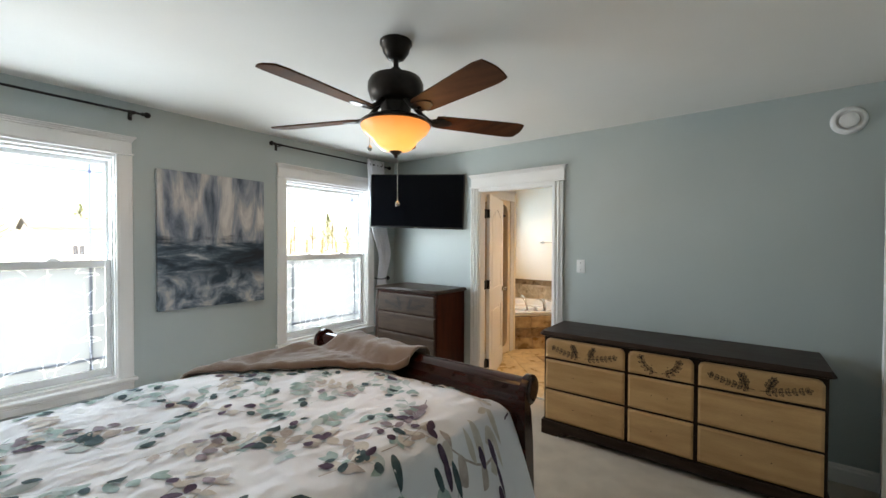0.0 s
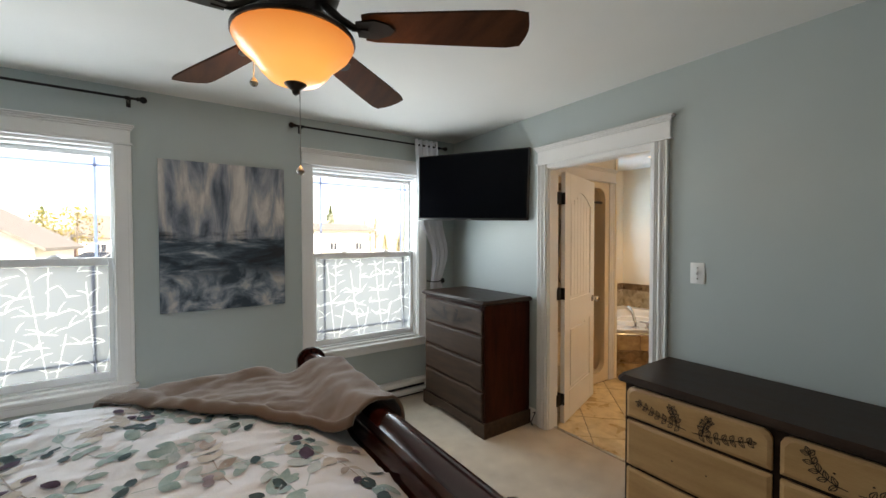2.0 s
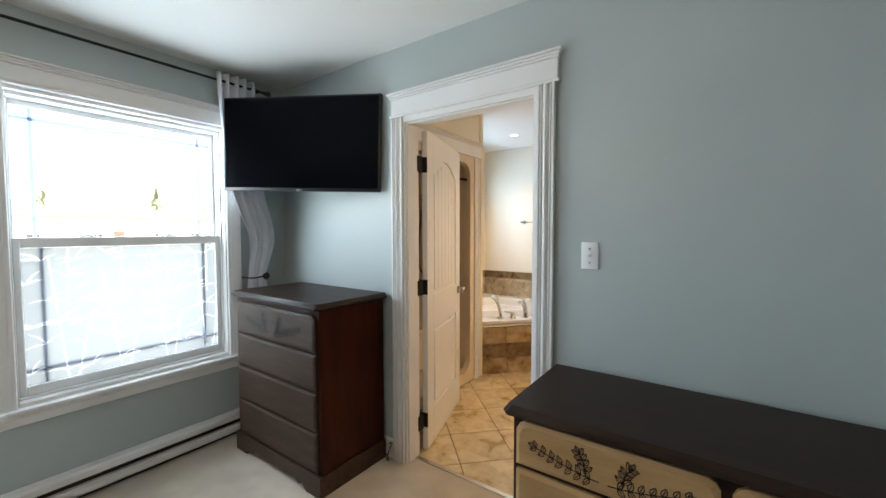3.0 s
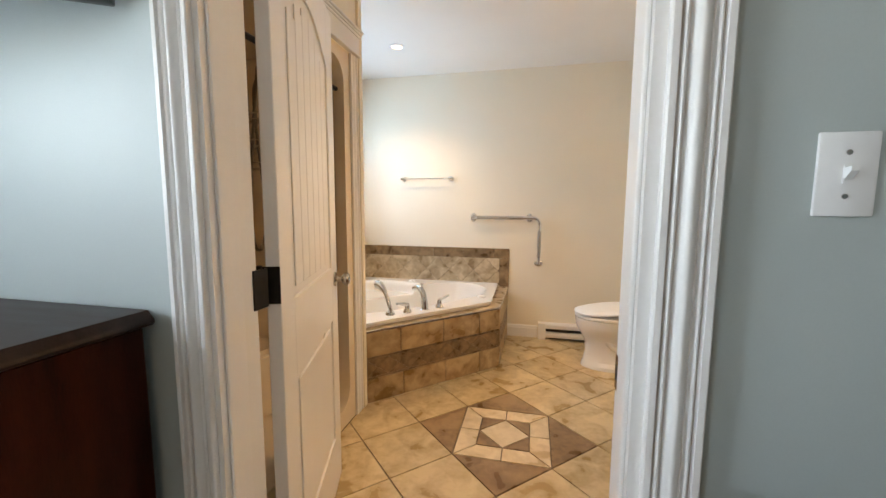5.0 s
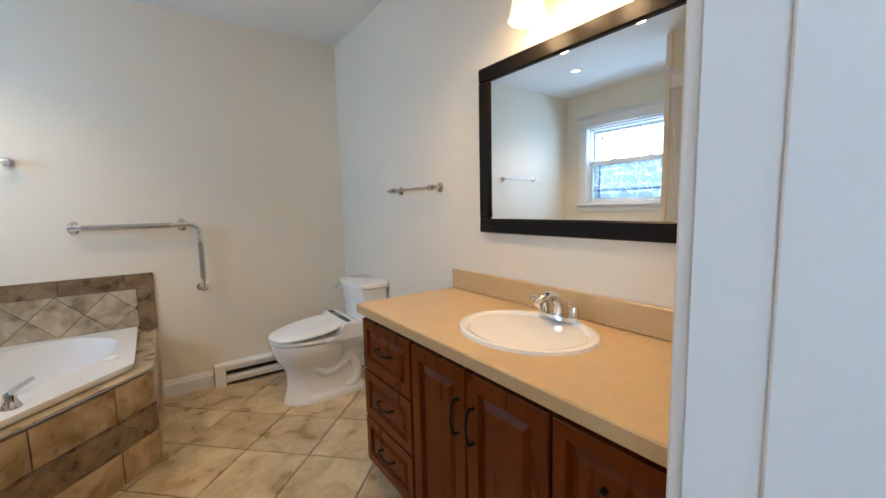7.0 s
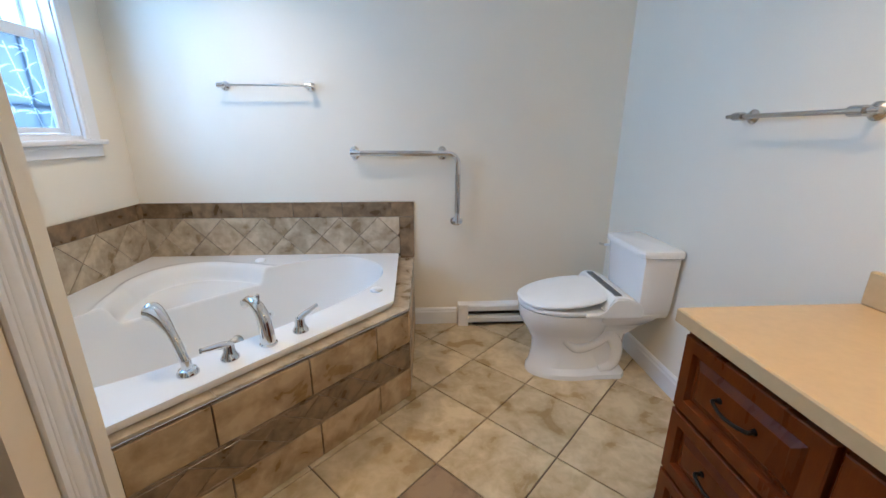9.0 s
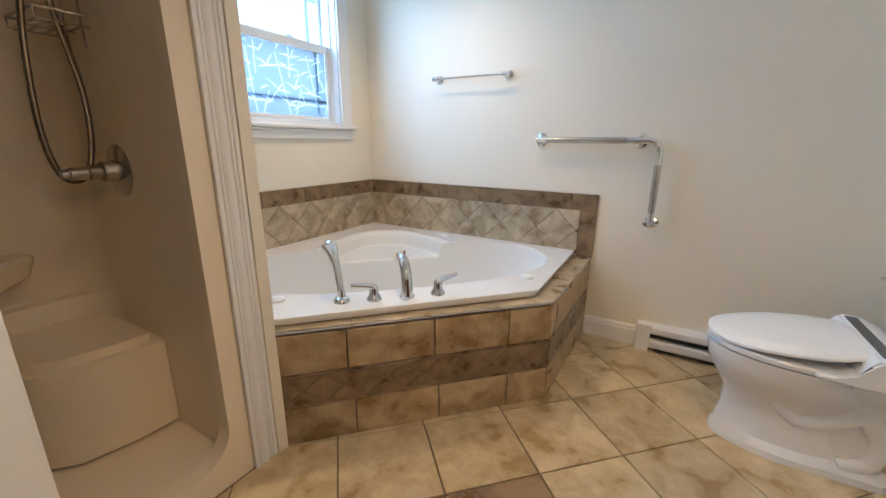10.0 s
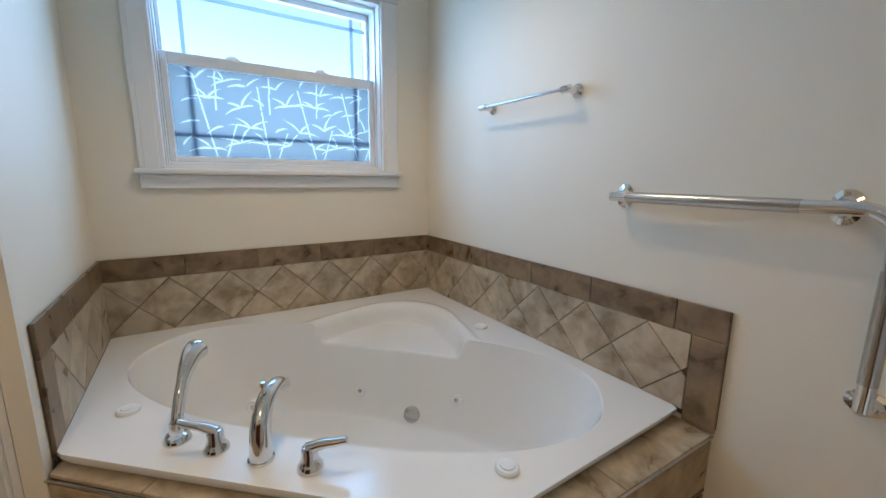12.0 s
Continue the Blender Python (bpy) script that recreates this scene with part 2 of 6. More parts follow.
BLADE = surface("walnut_fan_blade", (0.045, 0.017, 0.008), (0.11, 0.042, 0.018), 3, 0.7, stretch=(1, 7, 7), bump=0.05, spec=0.1)
SCREEN = plain("tv_screen", (0.003, 0.0035, 0.005), 0.14, spec=0.05)
TV_CASE = plain("tv_case", (0.012, 0.012, 0.013), 0.3)
GLASS = clear_glass("window_glass")
FROST = film("frosted_film", (0.104, 0.101, 0.097), 0.02)
LEAF_FILM = film("clear_leaf_film", (0.27, 0.26, 0.24), 0.2)
GRILLE = film("thin_white_grille", (0.30, 0.33, 0.42), 0.05)
BROWN_FLEECE = surface("brown_fleece", (0.145, 0.085, 0.055), (0.215, 0.135, 0.092), 9, 0.95, bump=0.5, bump_scale=350, sheen=0.5, spec=0.1)
COTTON = surface("white_cotton", (0.79, 0.79, 0.82), (0.85, 0.85, 0.875), 3, 0.9, bump=0.25, bump_scale=160, spec=0.15)
SATIN = surface("silver_satin", (0.70, 0.71, 0.76), (0.82, 0.83, 0.87), 6, 0.38, bump=0.1, bump_scale=120, sheen=0.3)
BLACK_SLOT = plain("dark_slot", (0.015, 0.015, 0.016), 0.5)

# ---- structure: bedroom and bathroom share the window wall ----
WX, DY, BY, RX, HI, HB = -3.115, 3.75, 6.82, -0.2, 2.455, 2.475
W1, W2, W3 = 0.572, 2.815, 6.03

bm = boxes((-3.4, WX, -1.0, W1 - 0.5, 0, 2.6), (-3.4, WX, W1 + 0.5, W2 - 0.5, 0, 2.6), (-3.4, WX, W2 + 0.5, 3.81, 0, 2.6),
           (-3.4, WX, W1 - 0.5, W1 + 0.5, 0, 0.545), (-3.4, WX, W1 - 0.5, W1 + 0.5, 2.085, 2.6),
           (-3.4, WX, W2 - 0.5, W2 + 0.5, 0, 0.545), (-3.4, WX, W2 - 0.5, W2 + 0.5, 2.085, 2.6))
structure("wall_west", bm, BLUE_WALL, "blue-grey painted bedroom wall with two windows", "wall", False)
bm = boxes((-3.4, WX, 3.812, W3 - 0.5, 0, 2.6), (-3.4, WX, W3 + 0.5, 7.0, 0, 2.6), (-3.4, WX, W3 - 0.5, W3 + 0.5, 0, 1.215), (-3.4, WX, W3 - 0.5, W3 + 0.5, 2.085, 2.6))
structure("wall_west_bath", bm, CREAM_WALL, "cream painted bathroom wall above the corner tub", "wall", False)
bm = boxes((WX, -1.90, DY, 3.81, 0, HI), (-1.07, 1.7, DY, 3.81, 0, HI), (-1.90, -1.07, DY, 3.81, 2.05, HI))
structure("wall_north", bm, BLUE_WALL, "blue-grey painted wall with a doorway to the bathroom", "wall", False)
bm = boxes((WX, -1.90, 3.812, 3.87, 0, HB), (-1.07, RX, 3.812, 3.87, 0, HB), (-1.90, -1.07, 3.812, 3.87, 2.05, HB))
structure("wall_bath_south", bm, CREAM_WALL, "cream painted bathroom side of the doorway wall", "wall", False)
structure("wall_bath_north", boxes((WX, RX, BY, 7.0, 0, HB)), CREAM_WALL, "plain cream painted bathroom back wall", "wall", False)
structure("wall_bath_east", boxes((RX, -0.08, 3.87, 7.0, 0, HB)), CREAM_WALL, "cream painted wall behind vanity and toilet", "wall", False)
structure("wall_east", boxes((1.66, 1.8, -1.0, 3.75, 0, HI)), BLUE_WALL, "plain blue-grey painted bedroom wall", "wall", False)
structure("wall_south", boxes((WX, 1.66, -1.0, -0.85, 0, HI)), BLUE_WALL, "plain blue-grey painted wall behind the bed", "wall", False)
structure("wall_tub_side", boxes((WX, -2.262, 5.135, 5.262, 0, HB)), CREAM_WALL, "cream partition between shower and corner tub", "wall", False)
structure("wall_shower_front", boxes((-2.32, -2.262, 3.87, 5.135, 2.06, HB), (-2.32, -2.262, 3.87, 4.02, 0, 2.06)), CREAM_WALL, "cream wall around the shower opening", "wall", False)
structure("floor", boxes((-3.4, 1.8, -1.0, 3.83, -0.1, 0)), CARPET, "beige cut-pile bedroom carpet", "floor", False)
structure("floor_bath", boxes((-3.4, -0.08, 3.83, 7.0, -0.1, -0.006)), GROUT, "brown grout bed of the tiled bathroom floor", "floor", False)
structure("ceiling", boxes((-3.4, 1.8, -1.0, 3.81, HI, 2.6)), CEILING, "off-white painted bedroom ceiling", "ceiling", False)
structure("ceiling_bath", boxes((-3.4, -0.08, 3.812, 7.0, HB, 2.62)), CEILING, "off-white painted bathroom ceiling", "ceiling", False)
# Unseen roof deck, added to block sun and sky above the ceilings.
structure("roof", boxes((-3.9, 2.3, -1.6, 7.5, 2.64, 2.72)), plain("roof_deck", (0.1, 0.1, 0.1), 0.9), "unseen dark roof deck added above the rooms", "roof", False)


def skirting(name, profile_along, label):
    bm = bmesh.new()
    for axis, lo, hi, at, sign in profile_along:
        out = [(at, 0.0), (at + sign * 0.014, 0.0), (at + sign * 0.014, 0.085), (at + sign * 0.010, 0.094), (at + sign * 0.010, 0.104), (at + sign * 0.004, 0.114), (at, 0.116)]
        prism(bm, out, axis, lo, hi)
    return structure(name, bm, WHITE, label, "baseboard", False)


skirting("baseboard_west", [("y", -0.85, 1.93, WX, 1)], "white moulded baseboard under the windows")
skirting("baseboard_north", [("x", WX, -1.985, DY, -1), ("x", -0.985, 1.66, DY, -1)], "white moulded baseboard along the doorway wall")
skirting("baseboard_bath", [("x", -1.478, -1.195, BY, -1)], "white moulded bathroom baseboard beside the tub")
skirting("baseboard_bath_east", [("y", 5.30, BY - 0.015, RX, -1)], "white moulded bathroom baseboard behind the toilet")


def head_moulding(bm, axis, lo, hi, face, sign, z0, z1):
    """Flat frieze with a stepped crown on top, and a bead below."""
    def q(lo, hi, d, a, b):
        if axis == "y":
            box(bm, *sorted((face, face + sign * d)), lo, hi, a, b, bevel=0.003)
        else:
            box(bm, lo, hi, *sorted((face, face + sign * d)), a, b, bevel=0.003)
    q(lo + 0.004, hi - 0.004, 0.022, z0 + 0.014, z1 - 0.034)
    q(lo - 0.006, hi + 0.006, 0.030, z0, z0 + 0.0135)
    q(lo - 0.003, hi + 0.003, 0.028, z1 - 0.0335, z1 - 0.0215)
    q(lo - 0.010, hi + 0.010, 0.036, z1 - 0.021, z1 - 0.011)
    q(lo - 0.018, hi + 0.018, 0.046, z1 - 0.0105, z1)
    return bm


def bamboo(rng, y0, y1, z0, z1, cell=0.003):
    """A mask of bamboo canes and leaves over a pane: True where the film is left clear."""
    ny, nz = int((y1 - y0) / cell), int((z1 - z0) / cell)
    mask = np.zeros((nz, ny), bool)
    gy, gz = np.meshgrid(y0 + (np.arange(ny) + 0.5) * cell, z0 + (np.arange(nz) + 0.5) * cell)

    def fill(pts):
        us, vs = [p[0] for p in pts], [p[1] for p in pts]
        i0, i1 = max(0, int((min(us) - y0) / cell)), min(ny, int((max(us) - y0) / cell) + 2)
        j0, j1 = max(0, int((min(vs) - z0) / cell)), min(nz, int((max(vs) - z0) / cell) + 2)
        if i0 >= i1 or j0 >= j1:
            return
        a, b = gy[j0:j1, i0:i1], gz[j0:j1, i0:i1]
        inside = np.zeros(a.shape, bool)
        for p, q in zip(pts, pts[1:] + pts[:1]):
            if p[1] != q[1]:
                inside ^= ((p[1] > b) != (q[1] > b)) & (a < (q[0] - p[0]) * (b - p[1]) / (q[1] - p[1]) + p[0])
        mask[j0:j1, i0:i1] |= inside

    def leaf(cy, cz, ang, length, wide):
        d, s = (math.cos(ang), math.sin(ang)), (-math.sin(ang), math.cos(ang))
        droop = -0.48 * length * (1 if d[0] >= 0 else -1)
        row = [(0, 0.12), (0.15, 0.75), (0.35, 1.0), (0.6, 0.85), (0.82, 0.45), (1, 0)]
        def at(t, w):
            k = w * wide / 2 + droop * t * t
            return (cy + d[0] * t * length + s[0] * k, cz + d[1] * t * length + s[1] * k)
        fill([at(t, w) for t, w in row] + [at(t, -w) for t, w in row[-2::-1]])

    def cane(cy, cz, lean, length, wide):
        n = max(2, int(length / 0.11))
        for k in range(n):
            p, q = k / n, (k + 1) / n - 0.014
            fill([(cy + lean * p - wide / 2, cz + length * p), (cy + lean * p + wide / 2, cz + length * p), (cy + lean * q + wide / 2, cz + length * q), (cy + lean * q - wide / 2, cz + length * q)])
    width, height = y1 - y0, z1 - z0
    for i in range(4):
        cy = y0 + width * (i + 0.3) / 4
        cane(cy + 0.09, z0, -0.06 + rng.uniform(-0.03, 0.03), height * rng.uniform(0.85, 1.0), 0.006)
        cane(cy + 0.13, z0, 0.05, height * rng.uniform(0.3, 0.45), 0.006)
        cane(cy + 0.10, z0 + height * 0.55, 0.005, height * 0.45, 0.006)
    cols, rows = 8, max(4, int(height / 0.115))
    for i in range(cols):
        for j in range(rows):
            cy = y0 + width * (i + 0.3 + (j % 2) * 0.5 + rng.uniform(-0.15, 0.15)) / cols
            cz = z0 + height * (j + 0.5 + rng.uniform(-0.2, 0.2)) / rows
            fan = (22, 62, 118, 158) if (i + j) % 2 else (40, 84, 140, 175)
            for a in fan:
                if rng.random() < 0.68:
                    leaf(cy, cz, radians(a + rng.uniform(-12, 12)), rng.uniform(0.058, 0.095), rng.uniform(0.0075, 0.0105))
    return mask


def mask_mesh(mask, want, y0, z0, x, cell=0.003):
    """Thin flat strips over the cells of a mask that have the wanted value."""
    bm = bmesh.new()
    for j, row in enumerate(mask):
        edges = np.flatnonzero(np.diff(np.concatenate(([False], row == want, [False])).astype(int)))
        for i0, i1 in zip(edges[::2], edges[1::2]):
            q = ((i0, j), (i1, j), (i1, j + 1), (i0, j + 1))
            bm.faces.new([bm.verts.new((x, y0 + u * cell, z0 + v * cell)) for u, v in q])
    return bm


def window(name, cy, z0, z1, rail, seed, label):
    """A single-hung white vinyl window in the west wall, with casing, stool, grilles and frosted lower pane."""
    w = tagged(new(name), label, "window", "", "structure")
    a, b = cy - 0.5, cy + 0.5
    jamb = boxes((-3.30, WX, a, a + 0.010, z0, z1), (-3.30, WX, b - 0.010, b, z0, z1), (-3.30, WX, a + 0.010, b - 0.010, z1 - 0.018, z1), (-3.30, WX, a + 0.010, b - 0.010, z0, z0 + 0.018))
    part("jamb", jamb, WHITE, w, smooth=False)
    c = bmesh.new()
    for lo, hi in ((a - 0.088, a + 0.004), (b - 0.004, b + 0.088)):
        box(c, WX, WX + 0.019, lo, hi, z0, z1 - 0.002, bevel=0.004)
        box(c, WX + 0.019, WX + 0.022, lo + 0.02, hi - 0.02, z0, z1 - 0.003, bevel=0.001)
    part("casing", c, WHITE, w, smooth=False)
    part("head_casing", head_moulding(bmesh.new(), "y", a - 0.088, b + 0.088, WX, 1, z1, z1 + 0.128), WHITE, w, smooth=False)
    part("window_sill", box(bmesh.new(), -3.2, WX + 0.045, a - 0.105, b + 0.105, z0 - 0.024, z0, bevel=0.006, seg=2), WHITE, w)
    ap = bmesh.new()
    box(ap, WX, WX + 0.018, a - 0.088, b + 0.088, z0 - 0.085, z0 - 0.025, bevel=0.004)
    box(ap, WX + 0.0, WX + 0.024, a - 0.088, b + 0.088, z0 - 0.04, z0 - 0.0255, bevel=0.003)
    part("apron", ap, WHITE, w, smooth=False)
    fr = bmesh.new()
    for r in ((-3.27, -3.16, a + 0.0105, a + 0.018, z0 + 0.018, z1 - 0.018), (-3.27, -3.16, b - 0.018, b - 0.0105, z0 + 0.018, z1 - 0.018), (-3.27, -3.16, a + 0.0185, b - 0.0185, z1 - 0.036, z1 - 0.0185), (-3.27, -3.16, a + 0.0185, b - 0.0185, z0 + 0.0185, z0 + 0.03)):
        box(fr, *r, bevel=0.002)
    part("window_frame", fr, VINYL, w, smooth=False)

    def sash(nm, x0, x1, zz0, zz1, stile, bottom, top, grid_z):
        y0, y1 = a + 0.0185, b - 0.0185
        s = bmesh.new()
        for r in ((x0, x1, y0, y0 + stile, zz0, zz1), (x0, x1, y1 - stile, y1, zz0, zz1), (x0, x1, y0 + stile, y1 - stile, zz0, zz0 + bottom), (x0, x1, y0 + stile, y1 - stile, zz1 - top, zz1)):
            box(s, *r, bevel=0.003)
        ob = part(nm, s, VINYL, w, smooth=False)
        xm = (x0 + x1) / 2
        g = part("pane", boxes((xm - 0.002, xm + 0.002, y0 + stile, y1 - stile, zz0 + bottom, zz1 - top)), GLASS, ob, smooth=False)
        g.visible_shadow = False
        gr = bmesh.new()
        for yy in (y0 + stile + 0.075, y1 - stile - 0.075):
            box(gr, xm - 0.008, xm - 0.003, yy - 0.008, yy + 0.008, zz0 + bottom, zz1 - top)
        box(gr, xm - 0.0085, xm - 0.0035, y0 + stile, y1 - stile, grid_z - 0.008, grid_z + 0.008)
        part("grille", gr, GRILLE, ob, "thin white grille bars in the glazing", smooth=False)
        return ob, xm, y0 + stile, y1 - stile, zz0 + bottom, zz1 - top
    sash("upper_sash", -3.262, -3.232, rail - 0.02, z1 - 0.037, 0.018, 0.03, 0.03, z1 - 0.12)
    low, xm, g0, g1, g2, g3 = sash("lower_sash", -3.212, -3.178, z0 + 0.031, rail + 0.03, 0.028, 0.045 if z0 < 1 else 0.025, 0.05, z0 + 0.15)
    mask = bamboo(random.Random(seed), g0, g1, g2, g3)
    for nm, want, mat, lab in (("frosted_film", False, FROST, "pale frosted privacy film"), ("bamboo_cutout", True, LEAF_FILM, "clear bamboo leaf pattern of the film")):
        f = part(nm, mask_mesh(mask, want, g0, g2, xm + 0.004), mat, low, lab, smooth=False, kind="stuff")
        f.visible_shadow = False
    for yy in (cy - 0.2, cy + 0.2):
        k = box(bmesh.new(), -3.225, -3.185, yy - 0.03, yy + 0.03, rail + 0.0305, rail + 0.04, bevel=0.003)
        box(k, -3.21, -3.195, yy - 0.018, yy + 0.018, rail + 0.04, rail + 0.05, bevel=0.003)
        part("sash_lock", k, VINYL, low)
    return w


window("window_1", W1, 0.545, 2.085, 1.335, 11, "white single-hung window with frosted bamboo lower pane")
window("window_2", W2, 0.545, 2.085, 1.335, 12, "white single-hung window beside the television corner")
window("window_3", W3, 1.215, 2.085, 1.675, 13, "white single-hung bathroom window above the tub")


# ---- bathroom doorway ----
def fluted(bm, x0, x1, face, sign, z0, z1, d=0.022):
    """Moulded casing: flat edges, two beads and a broad rounded middle."""
    row = [(0, 0), (0, 0.9), (0.03, 1.0), (0.14, 1.0), (0.17, 0.5), (0.19, 0.5), (0.21, 0.85), (0.245, 0.95), (0.28, 0.85), (0.30, 0.45), (0.33, 0.45)]
    row += [(0.34 + 0.32 * k / 8, 0.6 + 0.6 * math.sin(math.pi * k / 8)) for k in range(9)]
    row += [(0.67, 0.45), (0.70, 0.45), (0.72, 0.85), (0.755, 0.95), (0.79, 0.85), (0.81, 0.5), (0.83, 0.5), (0.86, 1.0), (0.97, 1.0), (1.0, 0.9), (1.0, 0)]
    prism(bm, [(x0 + (x1 - x0) * t, face + sign * d * h) for t, h in row], "z", z0, z1)
    return bm


door_frame = tagged(new("door_1"), "white bathroom doorway with fluted casings and black hinges", "doorway", "", "structure")
part("jamb", boxes((-1.90, -1.884, 3.736, 3.858, 0, 2.05), (-1.102, -1.07, 3.736, 3.858, 0, 2.05), (-1.884, -1.102, 3.736, 3.858, 2.018, 2.05)), WHITE, door_frame, smooth=False)
part("door_stop", boxes((-1.884, -1.876, 3.752, 3.81, 0, 2.018), (-1.110, -1.102, 3.752, 3.81, 0, 2.018), (-1.876, -1.110, 3.752, 3.81, 2.010, 2.018), bevel=0.002), WHITE, door_frame, smooth=False)
for x0, x1 in ((-1.980, -1.897), (-1.083, -1.000)):
    part("casing", fluted(bmesh.new(), x0, x1, DY - 0.006, -1, 0, 2.048), WHITE, door_frame)
part("head_casing", head_moulding(bmesh.new(), "x", -1.986, -0.984, DY, -1, 2.05, 2.19), WHITE, door_frame, smooth=False)
part("bath_casing", boxes((-1.982, -1.902, 3.87, 3.885, 0, 2.05), (-1.068, -0.988, 3.87, 3.885, 0, 2.05), (-1.99, -0.98, 3.87, 3.888, 2.05, 2.19), bevel=0.003), WHITE, door_frame, smooth=False)
part("strike_plate", boxes((-1.1035, -1.1005, 3.826, 3.8595, 0.90, 0.965)), NICKEL, door_frame, "dull metal strike plate", smooth=False)
part("latch_hole", boxes((-1.1045, -1.1037, 3.836, 3.852, 0.918, 0.947)), BLACK_SLOT, door_frame, "dark latch hole", smooth=False)
part("threshold", boxes((-1.884, -1.102, 3.815, 3.845, 0.0, 0.006), bevel=0.002), NICKEL, door_frame, "thin metal carpet bar", smooth=False)


def panel_door(name, label, at, rz, width=0.755, height=2.008, knob="round"):
    """Two-panel moulded door; the hinge line is the thing's own origin."""
    d = thing(name, at, rz, label, "door")
    t = 0.0175
    body = bmesh.new()
    # stiles and rails proud of the recessed panels
    rows = ((0, 0.115), (width - 0.115, width))
    for a, b in rows:
        box(body, a, b, -t, t, 0.01, height, bevel=0.002)
    for a, b in ((0.01, 0.24), (0.765, 0.985), (height - 0.125, height)):
        box(body, 0.115, width - 0.115, -t, t, a, b)
    for s in (-1, 1):
        top = [(0.115, height - 0.125), (width - 0.115, height - 0.125)] + [(width - 0.115 - (width - 0.23) * k / 12, height - 0.235 + 0.10 * math.sin(math.pi * k / 12)) for k in range(13)]
        prism(body, top, "y", *sorted((s * 0.010, s * t)))
    box(body, 0.115, width - 0.115, -0.0095, 0.0095, 0.24, height - 0.125)
    part("leaf", body, WHITE, d, smooth=False)
    for s in (-1, 1):
        p = bmesh.new()
        n = 6
        w = (width - 0.23 - 0.06) / n
        for k in range(n):
            u = 0.145 + w * k
            mid = (k + 0.5) / n
            z1 = height - 0.27 + 0.10 * math.sin(math.pi * mid)
            box(p, u + 0.0015, u + w - 0.0015, *sorted((s * 0.0095, s * 0.0145)), 1.012, z1, bevel=0.002)
        part("panel", p, WHITE, d, smooth=False)
        q = bmesh.new()
        box(q, 0.145, width - 0.145, *sorted((s * 0.0095, s * 0.0150)), 0.268, 0.738, bevel=0.005)
        part("panel", q, WHITE, d, smooth=False)
    for s in (-1, 1):
        k = bmesh.new()
        m = Matrix.Translation((width - 0.06, s * t, 0.93)) @ turned((0, s, 0))
        lathe(k, [(0.031, 0), (0.031, 0.005), (0.026, 0.009), (0.012, 0.011), (0.011, 0.03), (0.02, 0.036), (0.0275, 0.045), (0.0275, 0.054), (0.02, 0.063), (0, 0.065)], 20, m)
        part("knob", k, NICKEL, d, "brushed nickel door knob")
    for z in (0.2, 1.045, 1.80):
        h = bmesh.new()
        lathe(h, [(0.007, -0.05), (0.007, 0.05)], 10, Matrix.Translation((-0.006, t + 0.012, z)))
        box(h, -0.0026, 0.0005, -t, t + 0.012, z - 0.047, z + 0.047, bevel=0.001)
        part("hinge", h, BLACK_METAL, d, "black butt hinge")
    return d


panel_door("bathroom_door", "white arched two-panel door standing open into the bathroom", (-1.884, 3.919, 0), 108.0)
for z in (0.2, 1.045, 1.80):
    part("hinge_leaf", box(bmesh.new(), -1.8845, -1.8805, 3.846, 3.896, z - 0.047, z + 0.047, bevel=0.001), BLACK_METAL, door_frame, "black hinge leaf")
panel_door("bedroom_door", "white panelled door standing open against the room", (1.645, 3.46, 0), 180, knob="lever")


# ---- wall fittings in the bedroom ----
s = thing("light_switch", (-0.845, DY, 1.288), 0, "white toggle light switch plate beside the doorway", "light switch")
part("plate", box(bmesh.new(), -0.036, 0.036, -0.006, 0, -0.058, 0.058, bevel=0.003, seg=2), VINYL, s)
tg = bmesh.new()
box(tg, -0.005, 0.005, -0.008, -0.006, -0.012, 0.012)
prism(tg, [(-0.007, -0.008), (-0.02, 0.004), (-0.02, 0.011), (-0.007, 0.009)], "x", -0.0045, 0.0045)
part("toggle", tg, VINYL, s, smooth=False)
for z in (-0.03, 0.03):
    part("screw", lathe(bmesh.new(), [(0.004, 0), (0.0035, 0.0012), (0, 0.0016)], 10, Matrix.Translation((0, -0.006, z)) @ turned((0, -1, 0))), NICKEL, s)

v = thing("air_valve", (0.783, DY, 2.248), 0, "round white ventilation valve high on the wall", "air vent")
part("ring", lathe(bmesh.new(), [(0.084, 0), (0.084, 0.008), (0.074, 0.02), (0.062, 0.022), (0.05, 0.012), (0.05, 0.002)], 32, turned((0, -1, 0))), VINYL, v)
part("disc", lathe(bmesh.new(), [(0.012, 0.003), (0.012, 0.02), (0.046, 0.024), (0.044, 0.032), (0.03, 0.036), (0, 0.037)], 32, turned((0, -1, 0))), VINYL, v)


